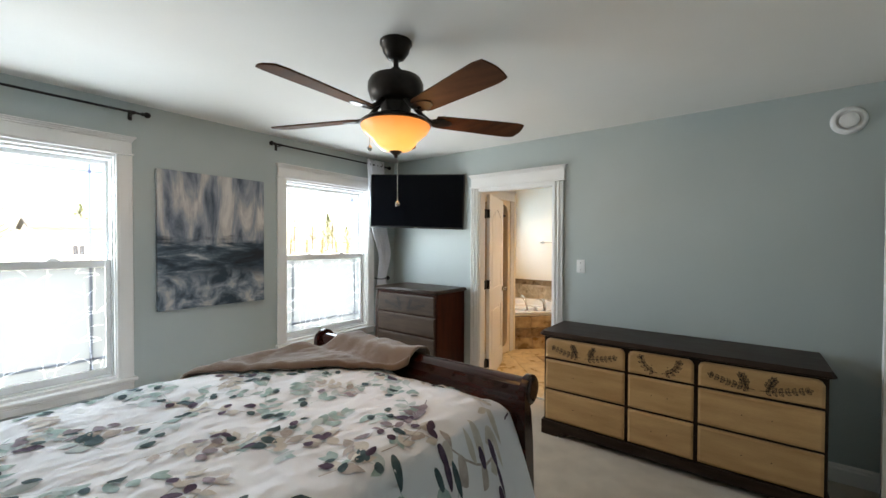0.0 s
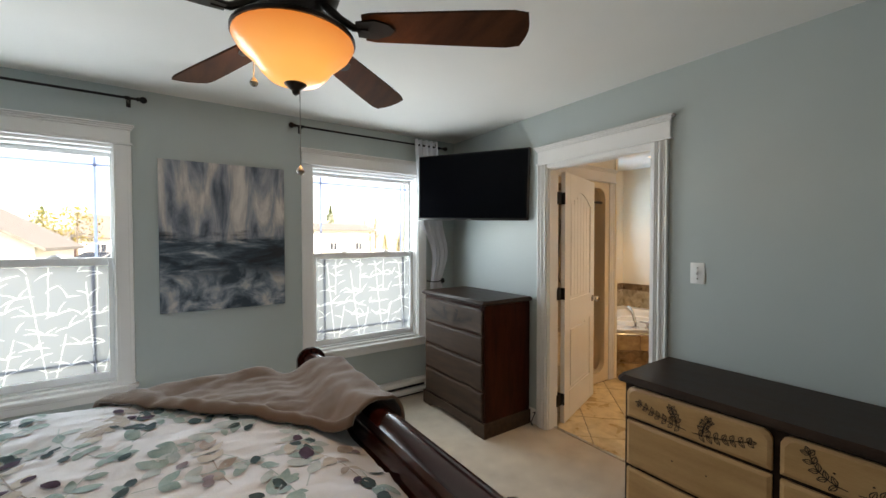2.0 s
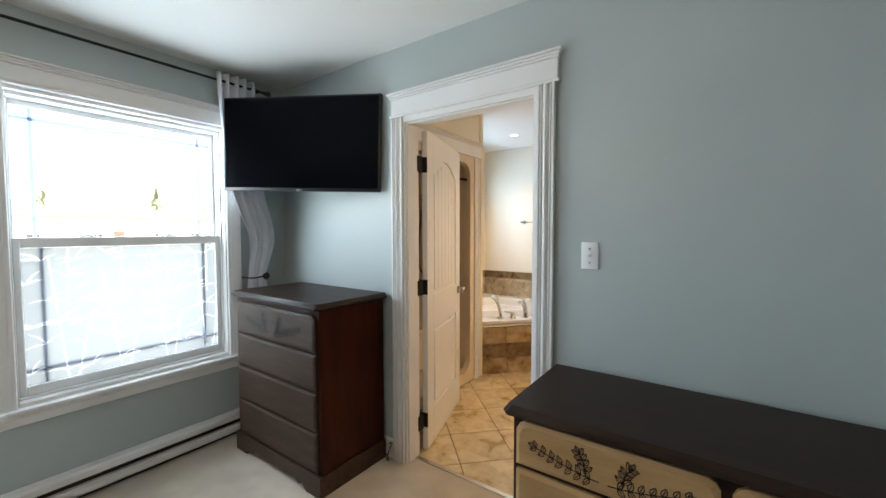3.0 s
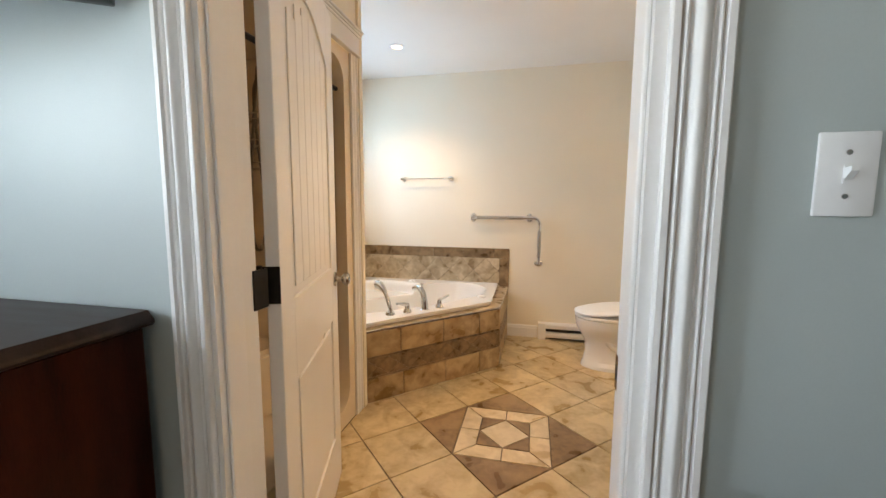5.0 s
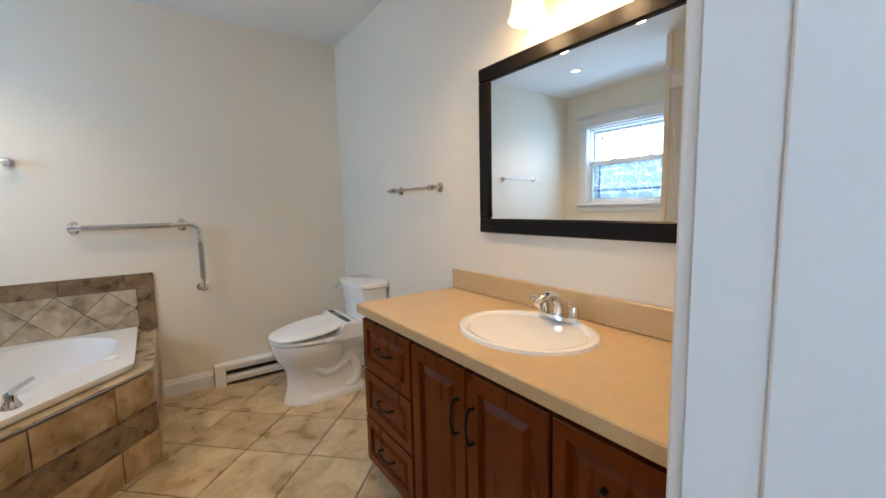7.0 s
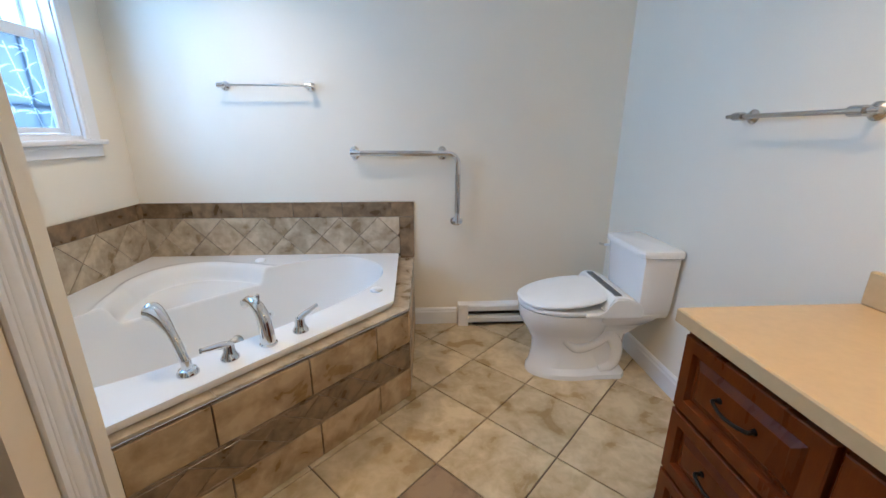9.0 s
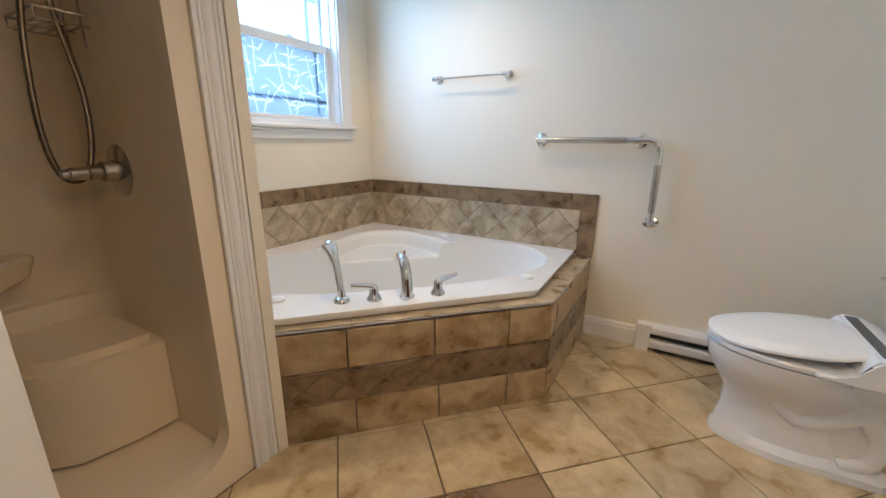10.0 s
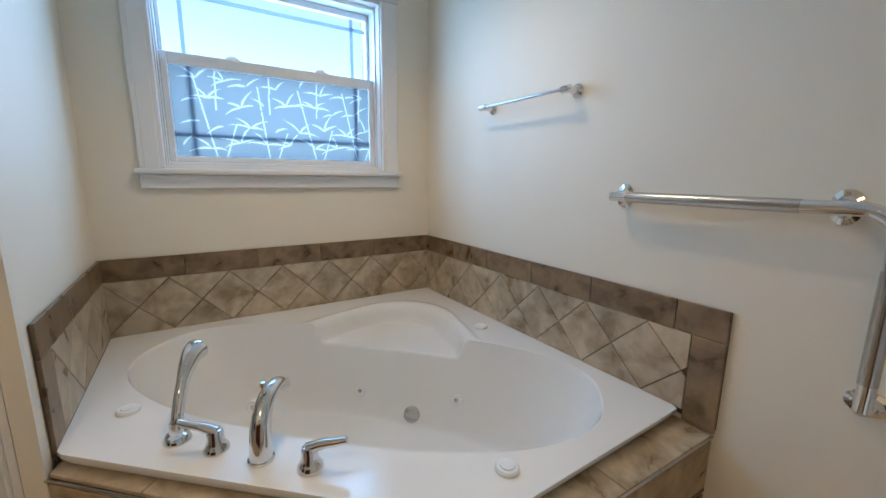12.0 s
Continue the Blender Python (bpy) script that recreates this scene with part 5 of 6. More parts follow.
part("lever", tube(bmesh.new(), [(0, -0.05, 0), (0, -0.085, -0.002), (0, -0.088, -0.002), (0, -0.13, -0.003), (0, -0.135, -0.003), (0, -0.15, -0.003)], [0.024, 0.024, 0.020, 0.019, 0.014, 0.013], 16), NICKEL, sv)
hose = thing("shower_hose", (-2.75, 5.0, 1.0), 0, "flexible metal shower hose hanging in a loop", "hose")
part("hose", tube(bmesh.new(), bend([(0.02, 0.0, 0.98), (0.01, -0.02, 0.8), (0.0, -0.038, 0.58), (0.0, -0.065, 0.37), (0.0, -0.075, 0.14), (0.0, -0.052, 0.01), (0.0, 0.0, 0.0), (0.0, 0.035, 0.09), (0.0, 0.044, 0.25), (0.0, 0.02, 0.45), (0.0, -0.002, 0.62), (-0.01, 0.0, 0.85), (-0.02, 0.06, 0.96)], 10), [0.0092 if k % 2 else 0.0078 for k in range(121)], 10), plain("dull_bronze_hose", (0.20, 0.17, 0.135), 0.35, 0.9), hose)
cd = thing("shower_caddy", (-2.80, 5.078, 1.44), 0, "wire shower caddy with soap tray on the wall", "shower caddy")
for z in (0.0, 0.12, 0.26):
    rim = part("shelf", tube(bmesh.new(), [(-0.115, -0.004, z + 0.03), (-0.115, -0.125, z + 0.03), (0.115, -0.125, z + 0.03), (0.115, -0.004, z + 0.03)], 0.004, 8), NICKEL, cd)
    for y in (-0.02, -0.05, -0.085, -0.12):
        part("wire", tube(bmesh.new(), [(-0.11, y, z), (0.11, y, z)], 0.0028, 6), NICKEL, rim)
    for x in (-0.11, 0, 0.11):
        part("wire", tube(bmesh.new(), [(x, -0.002, z), (x, -0.124, z), (x, -0.125, z + 0.03)], 0.0032, 6), NICKEL, rim)
for x in (-0.06, 0.06):
    part("hanger", tube(bmesh.new(), [(x, -0.004, -0.05), (x, -0.004, 0.55)], 0.0035, 6), NICKEL, cd)

# printed towel hanging in the space behind the door
tw = thing("hanging_towel", (-2.24, 3.95, 1.75), 0, "dark patterned towel hanging behind the door", "towel")
bm = bmesh.new()
grid = [[bm.verts.new((-0.02 + 0.17 * j / 20, 0.012 * math.sin(j * 1.1) + 0.004 * math.sin(i * 0.7), -1.45 * i / 30)) for j in range(21)] for i in range(31)]
for a, b in zip(grid, grid[1:]):
    for j in range(20):
        bm.faces.new((a[j], a[j + 1], b[j + 1], b[j]))
towel_cloth = part("cloth", bm, surface("patterned_towel", (0.012, 0.010, 0.009), (0.30, 0.2, 0.1), 14, 0.95, bump=0.4, bump_scale=200, stretch=(1, 1, 2.2)), tw)
sm = towel_cloth.modifiers.new("thickness", "SOLIDIFY")
sm.thickness = 0.006
part("hook", tube(bmesh.new(), bend([(0.06, -0.08, 0.02), (0.06, -0.03, 0.03), (0.06, 0.01, 0.0), (0.06, 0.03, 0.02)]), 0.004, 8), NICKEL, tw)


# bars on the walls
def flange(bm, at, axis, r=0.026):
    lathe(bm, [(r, 0), (r, 0.006), (r * 0.8, 0.012), (r * 0.5, 0.016), (r * 0.45, 0.05)], 20, Matrix.Translation(at) @ turned(axis))
    return bm


t = thing("towel_bar", (-2.28, BY, 1.50), 0, "slim chrome towel bar on the cream wall", "towel bar")
part("bar", tube(bmesh.new(), [(-0.255, -0.06, 0), (0.255, -0.06, 0)], 0.006, 12), CHROME, t)
for x in (-0.235, 0.235):
    part("bracket", lathe(flange(bmesh.new(), (x, 0, 0), (0, -1, 0)), [(0.014, -0.018), (0.014, 0.018)], 14, Matrix.Translation((x, -0.06, 0)) @ turned((1, 0, 0))), CHROME, t)
t = thing("towel_bar", (RX, 5.635, 1.315), 0, "brushed nickel towel bar above the toilet", "towel bar")
part("bar", tube(bmesh.new(), [(-0.06, -0.26, 0), (-0.06, 0.26, 0)], 0.008, 12), NICKEL, t)
for y in (-0.205, 0.205):
    part("bracket", lathe(flange(bmesh.new(), (0, y, 0), (-1, 0, 0)), [(0.015, -0.02), (0.015, 0.02)], 14, Matrix.Translation((-0.06, y, 0)) @ turned((0, 1, 0))), NICKEL, t)
g = thing("grab_bar", (-1.82, BY, 1.135), 0, "L-shaped chrome grab bar on the wall", "grab bar")
part("rail", tube(bmesh.new(), [(-0.015, -0.055, 0)] + [(0.555 * k / 5, -0.055, 0) for k in range(6)] + [(0.555 + 0.06 * math.sin(radians(a)), -0.055, -0.06 + 0.06 * math.cos(radians(a))) for a in range(10, 91, 10)] + [(0.615, -0.055, -0.25), (0.615, -0.055, -0.42)], 0.0155, 14), CHROME, g)
for x, z in ((0.0, 0), (0.522, 0.0), (0.615, -0.42)):
    f = bmesh.new()
    lathe(f, [(0.040, 0), (0.040, 0.004), (0.026, 0.008), (0.017, 0.02), (0.0155, 0.055)], 20, Matrix.Translation((x, 0, z)) @ turned((0, -1, 0)), 0.72 if z == 0 else 1.0, 1.0 if z == 0 else 0.72)
    for q in (-0.03, 0.03):
        lathe(f, [(0.005, 0.003), (0.0045, 0.0065), (0, 0.0075)], 8, Matrix.Translation((x + (q if z else 0), 0, z + (0 if z else q))) @ turned((0, -1, 0)))
    part("flange", f, CHROME, g)
part("grip_sleeve", tube(bmesh.new(), [(0.04, -0.055, 0), (0.46, -0.055, 0)], 0.0165, 14), NICKEL, g, "brushed grip section")
part("grip_sleeve", tube(bmesh.new(), [(0.615, -0.055, -0.12), (0.615, -0.055, -0.36)], 0.0165, 14), NICKEL, g, "brushed grip section")

# ---- toilet with a washlet seat; it faces away from the east wall ----
to = thing("toilet", (RX, 6.255, 0), 180, "white two-piece toilet with bidet seat, lid closed", "toilet")


def egg(cx, lx, wy, z, n=28, back=0.75):
    pts = []
    for k in range(n):
        a = 2 * math.pi * k / n
        c, s = math.cos(a), math.sin(a)
        r = 1.0 if c > 0 else back
        pts.append(Vector((cx + lx * c * r, wy * (abs(s) ** 0.85) * (1 if s > 0 else -1) * (1.0 if c > 0 else 1.0), z)))
    return pts


base = [egg(0.40, 0.265, 0.135, 0.0), egg(0.40, 0.262, 0.132, 0.025), egg(0.405, 0.245, 0.105, 0.05), egg(0.41, 0.228, 0.095, 0.12), egg(0.415, 0.225, 0.098, 0.20), egg(0.43, 0.245, 0.135, 0.26), egg(0.44, 0.265, 0.168, 0.31), egg(0.445, 0.272, 0.182, 0.355), egg(0.445, 0.274, 0.186, 0.392)]
part("pedestal", loft(bmesh.new(), base), CERAMIC, to)
for sy in (-1, 1):
    tr = bmesh.new()
    pts = bend([(0.50, sy * 0.085, 0.235), (0.42, sy * 0.082, 0.17), (0.33, sy * 0.078, 0.20), (0.26, sy * 0.076, 0.24), (0.205, sy * 0.072, 0.17), (0.215, sy * 0.078, 0.07), (0.29, sy * 0.086, 0.035)], 7)
    tube(tr, pts, [0.024 + 0.014 * math.sin(math.pi * k / (len(pts) - 1)) for k in range(len(pts))], 12)
    part("trapway", tr, CERAMIC, to, "moulded trapway")
part("rear_base", loft(bmesh.new(), [[Vector((x, y, z)) for x, y in ((b, -w + 0.03), (b + 0.03, -w), (0.34, -w), (0.34, w), (b + 0.03, w), (b, w - 0.03))] for z, w, b in ((0.0, 0.128, 0.15), (0.025, 0.125, 0.152), (0.05, 0.085, 0.17), (0.24, 0.085, 0.15), (0.31, 0.12, 0.09), (0.36, 0.165, 0.05), (0.392, 0.175, 0.03))]), CERAMIC, to)
part("seat", loft(bmesh.new(), [egg(0.445, 0.270, 0.184, 0.396), egg(0.445, 0.276, 0.190, 0.402), egg(0.445, 0.276, 0.190, 0.414), egg(0.445, 0.271, 0.186, 0.419)]), VINYL, to)
lid = [egg(0.455, 0.266, 0.186, 0.4215), egg(0.455, 0.272, 0.192, 0.427), egg(0.455, 0.271, 0.191, 0.435), egg(0.455, 0.262, 0.182, 0.443), egg(0.45, 0.20, 0.14, 0.449), egg(0.45, 0.08, 0.05, 0.452)]
for r in lid:
    for q in r:
        q.z += max(0.0, 0.66 - q.x) * 0.13
part("lid", loft(bmesh.new(), lid), VINYL, to, "closed white lid")
hs = bmesh.new()
prism(hs, [(0.16, 0.394), (0.36, 0.394), (0.40, 0.402), (0.40, 0.418), (0.345, 0.425), (0.325, 0.478), (0.305, 0.498), (0.25, 0.498), (0.18, 0.465), (0.16, 0.44)], "y", -0.205, 0.205)
bmesh.ops.bevel(hs, geom=list(hs.edges), offset=0.007, segments=2, affect="EDGES")
part("bidet_housing", hs, VINYL, to)
part("control_strip", boxes((0.262, 0.298, -0.175, 0.175, 0.4965, 0.502), bevel=0.002), plain("grey_panel", (0.10, 0.105, 0.11), 0.25), to, "dark grey control strip", smooth=False)
for sy in (-1, 1):
    part("seat_bumper", box(bmesh.new(), 0.33, 0.44, *sorted((sy * 0.165, sy * 0.203)), 0.396, 0.417, bevel=0.006), VINYL, to)
tk = bmesh.new()
loft(tk, [[Vector((x, y, z)) for x, y in ((0.015, -w), (d - 0.05, -w), (d - 0.014, -w + 0.014), (d, -w + 0.06), (d, w - 0.06), (d - 0.014, w - 0.014), (d - 0.05, w), (0.015, w))] for z, w, d in ((0.365, 0.155, 0.16), (0.385, 0.17, 0.172), (0.42, 0.178, 0.178), (0.688, 0.196, 0.192))])
part("tank", tk, CERAMIC, to)
tl = bmesh.new()
loft(tl, [[Vector((x, y, z)) for x, y in ((0.008, -w), (d - 0.05, -w), (d - 0.014, -w + 0.014), (d, -w + 0.06), (d, w - 0.06), (d - 0.014, w - 0.014), (d - 0.05, w), (0.008, w))] for z, w, d in ((0.689, 0.198, 0.194), (0.694, 0.206, 0.204), (0.712, 0.207, 0.205), (0.724, 0.200, 0.198), (0.728, 0.18, 0.178))])
part("tank_lid", tl, CERAMIC, to)
part("flush_lever", tube(bmesh.new(), [(0.16, -0.185, 0.655), (0.205, -0.185, 0.655), (0.212, -0.225, 0.651)], 0.007, 10), CHROME, to, "chrome flush lever")
part("foot_cap", lathe(bmesh.new(), [(0.014, 0), (0.014, 0.008), (0.008, 0.014), (0, 0.016)], 12, Matrix.Translation((0.36, 0.118, 0.0))), VINYL, to)

# ---- vanity along the east wall ----
va = thing("vanity_cabinet", (RX, 3.9, 0), 0, "cherry wood vanity cabinet with black handles", "vanity")
F, L = -0.52, 1.385
part("carcass", boxes((F + 0.018, -0.002, 0.0, L, 0.10, 0.765), (F + 0.06, -0.01, 0.02, L - 0.02, 0.0, 0.10)), CHERRY, va, smooth=False)
part("face_frame", boxes((F, F + 0.0175, 0.0, 0.03, 0.10, 0.765), (F, F + 0.0175, L - 0.03, L, 0.10, 0.765), (F, F + 0.0175, 0.03, L - 0.03, 0.10, 0.125), (F, F + 0.0175, 0.03, L - 0.03, 0.74, 0.765), (F, F + 0.0175, 0.352, 0.385, 0.125, 0.74), (F, F + 0.0175, 0.965, 1.0, 0.125, 0.74)), CHERRY, va, smooth=False)


def raised(bm, y0, y1, z0, z1, x, rail=0.05):
    """A frame-and-panel front facing -x."""
    ring = [[Vector((xx, u, v)) for u, v in ((y0 + i, z0 + i), (y1 - i, z0 + i), (y1 - i, z1 - i), (y0 + i, z1 - i))]
            for i, xx in ((0, x + 0.018), (0, x + 0.003), (0.003, x), (rail - 0.006, x), (rail, x + 0.013), (rail + 0.006, x + 0.013), (rail + 0.026, x + 0.003))]
    loft(bm, ring, True, True)
    return bm


def pull(bm, at, along):
    x, y, z = at
    dy, dz = (0.05, 0) if along == "y" else (0, 0.05)
    tube(bm, bend([(x, y - dy, z - dz), (x - 0.02, y - dy * 0.96, z - dz * 0.96), (x - 0.028, y, z - (0.006 if along == "y" else 0)), (x - 0.02, y + dy * 0.96, z + dz * 0.96), (x, y + dy, z + dz)]), 0.0048, 8)
    for s in (-1, 1):
        lathe(bm, [(0.008, 0), (0.007, 0.004), (0, 0.005)], 10, Matrix.Translation((x, y + s * dy, z + s * dz)) @ turned((-1, 0, 0)))
    return bm


for y0, y1 in ((0.012, 0.368), (0.985, L - 0.012)):
    for z0, z1 in ((0.112, 0.312), (0.322, 0.522), (0.532, 0.748)):
        d = part("drawer", raised(bmesh.new(), y0, y1, z0, z1, F - 0.0185, 0.042), CHERRY, va, smooth=False)
        part("handle", pull(bmesh.new(), (F - 0.016, (y0 + y1) / 2, (z0 + z1) / 2 + 0.01), "y"), BLACK_METAL, d, "black bow handle")
for y0, y1, hy in ((0.378, 0.672, 0.64), (0.678, 0.972, 0.71)):
    d = part("door", raised(bmesh.new(), y0, y1, 0.112, 0.748, F - 0.0185, 0.055), CHERRY, va, smooth=False)
    part("handle", pull(bmesh.new(), (F - 0.019, hy, 0.60), "z"), BLACK_METAL, d, "black bow handle")
ct = thing("vanity_counter", (RX, 3.9, 0.766), 0, "tan laminate vanity counter with low backsplash", "countertop")
sl = bmesh.new()
SX, SY = -0.262, 0.70
def to_edge(p):
    s = 9.0
    dx, dy = p[0] - SX, p[1] - SY
    for lim, dd, o in ((-0.545, dx, SX), (-0.003, dx, SX), (-0.02, dy, SY), (1.415, dy, SY)):
        if abs(dd) > 1e-9 and (lim - o) / dd > 0:
            s = min(s, (lim - o) / dd)
    return (SX + dx * s, SY + dy * s)
# rim points of the slab run with the oval's angles, plus the four corners
angs = sorted([2 * math.pi * k / 36 for k in range(36)] + [math.atan2(y - SY, x - SX) % (2 * math.pi) for x, y in ((-0.545, -0.02), (-0.003, -0.02), (-0.003, 1.415), (-0.545, 1.415))])
ins = [(SX + 0.178 * math.cos(a), SY + 0.218 * math.sin(a)) for a in angs]
outs = [to_edge((SX + math.cos(a), SY + math.sin(a))) for a in angs]
loft(sl, [[Vector((x, y, 0.0)) for x, y in ins], [Vector((x, y, 0.0)) for x, y in outs], [Vector((x, y, 0.034)) for x, y in outs], [Vector((x + (0.004 if x < -0.5 else 0), y, 0.038)) for x, y in outs], [Vector((x, y, 0.038)) for x, y in ins], [Vector((x, y, 0.0)) for x, y in ins]], False, False)
part("slab", sl, LAMINATE, ct, smooth=False)
part("backsplash", box(bmesh.new(), -0.022, -0.001, -0.02, 1.415, 0.0385, 0.135, bevel=0.004), LAMINATE, ct)
sk = thing("sink", (RX + SX, 3.9 + SY, 0.804), 0, "oval white drop-in ceramic sink", "sink")
part("bowl", lathe(bmesh.new(), [(0.0, -0.150), (0.02, -0.150), (0.09, -0.142), (0.135, -0.112), (0.158, -0.065), (0.172, -0.015), (0.182, 0.006), (0.202, 0.013), (0.213, 0.010), (0.217, 0.0005)], 40, None, 0.93, 1.12), CERAMIC, sk)
part("drain", lathe(bmesh.new(), [(0.022, -0.1495), (0.022, -0.146), (0.014, -0.144), (0, -0.144)], 18), CHROME, sk)
fc = thing("sink_faucet", (RX - 0.09, 3.9 + SY, 0.815), 0, "chrome two-handle sink faucet", "faucet")
part("base", loft(bmesh.new(), [[Vector((0.03 * math.cos(a), 0.085 * math.sin(a), z)) * 1.0 for a in [2 * math.pi * k / 20 for k in range(20)]] for z in (0.0, 0.014)]), CHROME, fc)
part("spout", tube(bmesh.new(), bend([(0.0, 0, 0.01), (-0.005, 0, 0.05), (-0.04, 0, 0.085), (-0.09, 0, 0.08), (-0.115, 0, 0.062)]), [0.019 - 0.006 * k / 32 for k in range(33)], 14), CHROME, fc)
for y in (-0.062, 0.062):
    h = part("handle", lathe(bmesh.new(), [(0.02, 0.012), (0.018, 0.03), (0.013, 0.05), (0, 0.055)], 16, Matrix.Translation((0, y, 0))), CHROME, fc)
    part("lever", tube(bmesh.new(), bend([(0, y, 0.048), (-0.025, y * 1.1, 0.062), (-0.06, y * 1.2, 0.072)]), 0.007, 10), CHROME, h)

# mirror and light
mi = thing("wall_mirror", (RX, 4.60, 1.45), 0, "mirror in a wide black frame above the vanity", "mirror")
fr = bmesh.new()
HW, HH, K = 0.49, 0.355, 0.062
for a, b, c, d in ((-HW, HW, HH - K, HH), (-HW, HW, -HH, -HH + K), (-HW, -HW + K, -HH + K, HH - K), (HW - K, HW, -HH + K, HH - K)):
    box(fr, -0.03, -0.002, a, b, c, d, bevel=0.006)
part("frame", fr, surface("black_mirror_frame", (0.008, 0.0065, 0.006), (0.012, 0.0095, 0.0085), 40, 0.35, bump=0.04, bump_scale=120, spec=0.12), mi, smooth=False)
part("glass", boxes((-0.016, -0.004, -HW + K, HW - K, -HH + K, HH - K)), mirror_glass("mirror_silver"), mi, "clear mirror glass", smooth=False)
vl = thing("vanity_light", (RX, 4.58, 2.03), 0, "bronze bar light with three lit glass shades", "wall light")
part("backplate", box(bmesh.new(), -0.025, -0.001, -0.12, 0.12, -0.05, 0.05, bevel=0.008), BRONZE, vl)
part("bar", tube(bmesh.new(), bend([(-0.11, -0.15, 0.0), (-0.10, -0.08, 0.028), (-0.09, 0, 0.042), (-0.10, 0.08, 0.028), (-0.11, 0.15, 0.0)]), 0.009, 10), BRONZE, vl)
part("stem", tube(bmesh.new(), [(-0.02, 0, 0.0), (-0.09, 0, 0.035)], 0.009, 10), BRONZE, vl)
SHADE = lampshade("lit_cream_glass", (1.0, 0.72, 0.32), 0.42, (1.0, 0.56, 0.18))
for y, z in ((-0.148, -0.01), (0.0, 0.03), (0.148, -0.01)):
    s = part("shade", lathe(bmesh.new(), [(0.02, -0.045), (0.036, -0.055), (0.05, -0.085), (0.056, -0.12), (0.062, -0.155), (0.068, -0.165)], 28, Matrix.Translation((-0.11, y, z))), SHADE, vl, "lit cream glass shade")
    part("holder", lathe(bmesh.new(), [(0.012, 0.0), (0.02, -0.015), (0.026, -0.03), (0.024, -0.046)], 18, Matrix.Translation((-0.11, y, z))), BRONZE, s)
    bulb("vanity_bulb", (RX - 0.11, 4.58 + y, 2.03 + z - 0.20), 0.55, (1.0, 0.70, 0.38), 0.04)
for x, y in ((-2.34, 6.13), (-1.0, 5.0)):
    rl = thing("recessed_light", (x, y, HB), 0, "small round recessed ceiling light, lit", "ceiling light")
    part("trim_ring", lathe(bmesh.new(), [(0.06, 0.0), (0.06, -0.004), (0.045, -0.007), (0.042, -0.001)], 28), VINYL, rl)
    part("lens", lathe(bmesh.new(), [(0.042, -0.001), (0.03, -0.003), (0, -0.004)], 24), lampshade("lit_lens", (1.0, 0.78, 0.48), 0.6, (1.0, 0.78, 0.48)), rl)
    sp = new("recessed_lamp", bpy.data.lights.new("recessed_lamp", "SPOT"))
    sp.data.energy, sp.data.color, sp.data.spot_size, sp.data.spot_blend, sp.data.shadow_soft_size = 7.4, (1.0, 0.74, 0.45), radians(120), 0.8, 0.04
    sp.matrix_basis = look((x, y, HB - 0.02), (x, y, 0))


# ---- outdoors ----
GRASS = surface("dry_lawn", (0.30, 0.28, 0.19), (0.44, 0.41, 0.31), 0.4, 0.95, bump=0.3, bump_scale=8)
bm = bmesh.new()
box(bm, -1500, 1500, -1500, 1500, -1.3, -1.0)
tagged(part("ground", bm, GRASS, None, smooth=False), "pale dry winter lawn around the houses", "ground", "", "structure")
structure("road", boxes((-46, -40, -300, 300, -1.0, -0.985)), surface("asphalt", (0.045, 0.045, 0.045), (0.075, 0.072, 0.07), 2, 0.9), "grey asphalt street in front of the houses", "road", False)
SIDING = surface("white_siding", (0.66, 0.66, 0.64), (0.74, 0.74, 0.72), 1, 0.6, stretch=(1, 1, 8))
SHINGLE = surface("grey_shingles", (0.10, 0.10, 0.10), (0.18, 0.17, 0.165), 3, 0.9, bump=0.3, bump_scale=12)
DARKPANE = plain("dark_window_pane", (0.04, 0.05, 0.07), 0.1)


def house(at, rz, length, depth, eave, ridge, wins, label):
    h = thing("house", at, rz, label, "house")
    part("wall", boxes((-length / 2, length / 2, -depth / 2, depth / 2, 0, eave)), SIDING, h, smooth=False)
    g = bmesh.new()
    prism(g, [(-depth / 2, eave), (depth / 2, eave), (0, ridge)], "x", -length / 2 + 0.01, length / 2 - 0.01)
    part("gable", g, SIDING, h, smooth=False)
    r = bmesh.new()
    k = (ridge - eave) / (depth / 2)
    for s in (-1, 1):
        prism(r, [(0, ridge + 0.02), (s * (depth / 2 + 0.5), eave - 0.5 * k + 0.02), (s * (depth / 2 + 0.5), eave - 0.5 * k + 0.2), (0, ridge + 0.2)], "x", -length / 2 - 0.4, length / 2 + 0.4)
    part("roof", r, SHINGLE, h, "grey shingle roof", smooth=False)
    for x in wins:
        w = part("window", boxes((x - 0.6, x + 0.6, -depth / 2 - 0.05, -depth / 2, 0.95, 2.2)), VINYL, h, smooth=False)
        part("pane", boxes((x - 0.5, x - 0.03, -depth / 2 - 0.06, -depth / 2 - 0.05, 1.05, 2.1), (x + 0.03, x + 0.5, -depth / 2 - 0.06, -depth / 2 - 0.05, 1.05, 2.1)), DARKPANE, w, smooth=False)
    part("door", boxes((-0.5, 0.5, -depth / 2 - 0.06, -depth / 2, 0.3, 2.4)), plain("door_red", (0.2, 0.06, 0.05), 0.5), h, smooth=False)
    return h


house((-34.5, -9.3, -1.0), 0, 10, 9, 2.2, 5.0, (), "white gabled garage with a grey roof")
house((-62, -3, -1.0), 90, 9, 8, 3.0, 5.4, (-2.5, 2), "tall white house beside the driveway")
house((-66, -8.5, -1.0), 90, 10, 8, 2.3, 3.6, (-3, 3), "low white bungalow across the street")
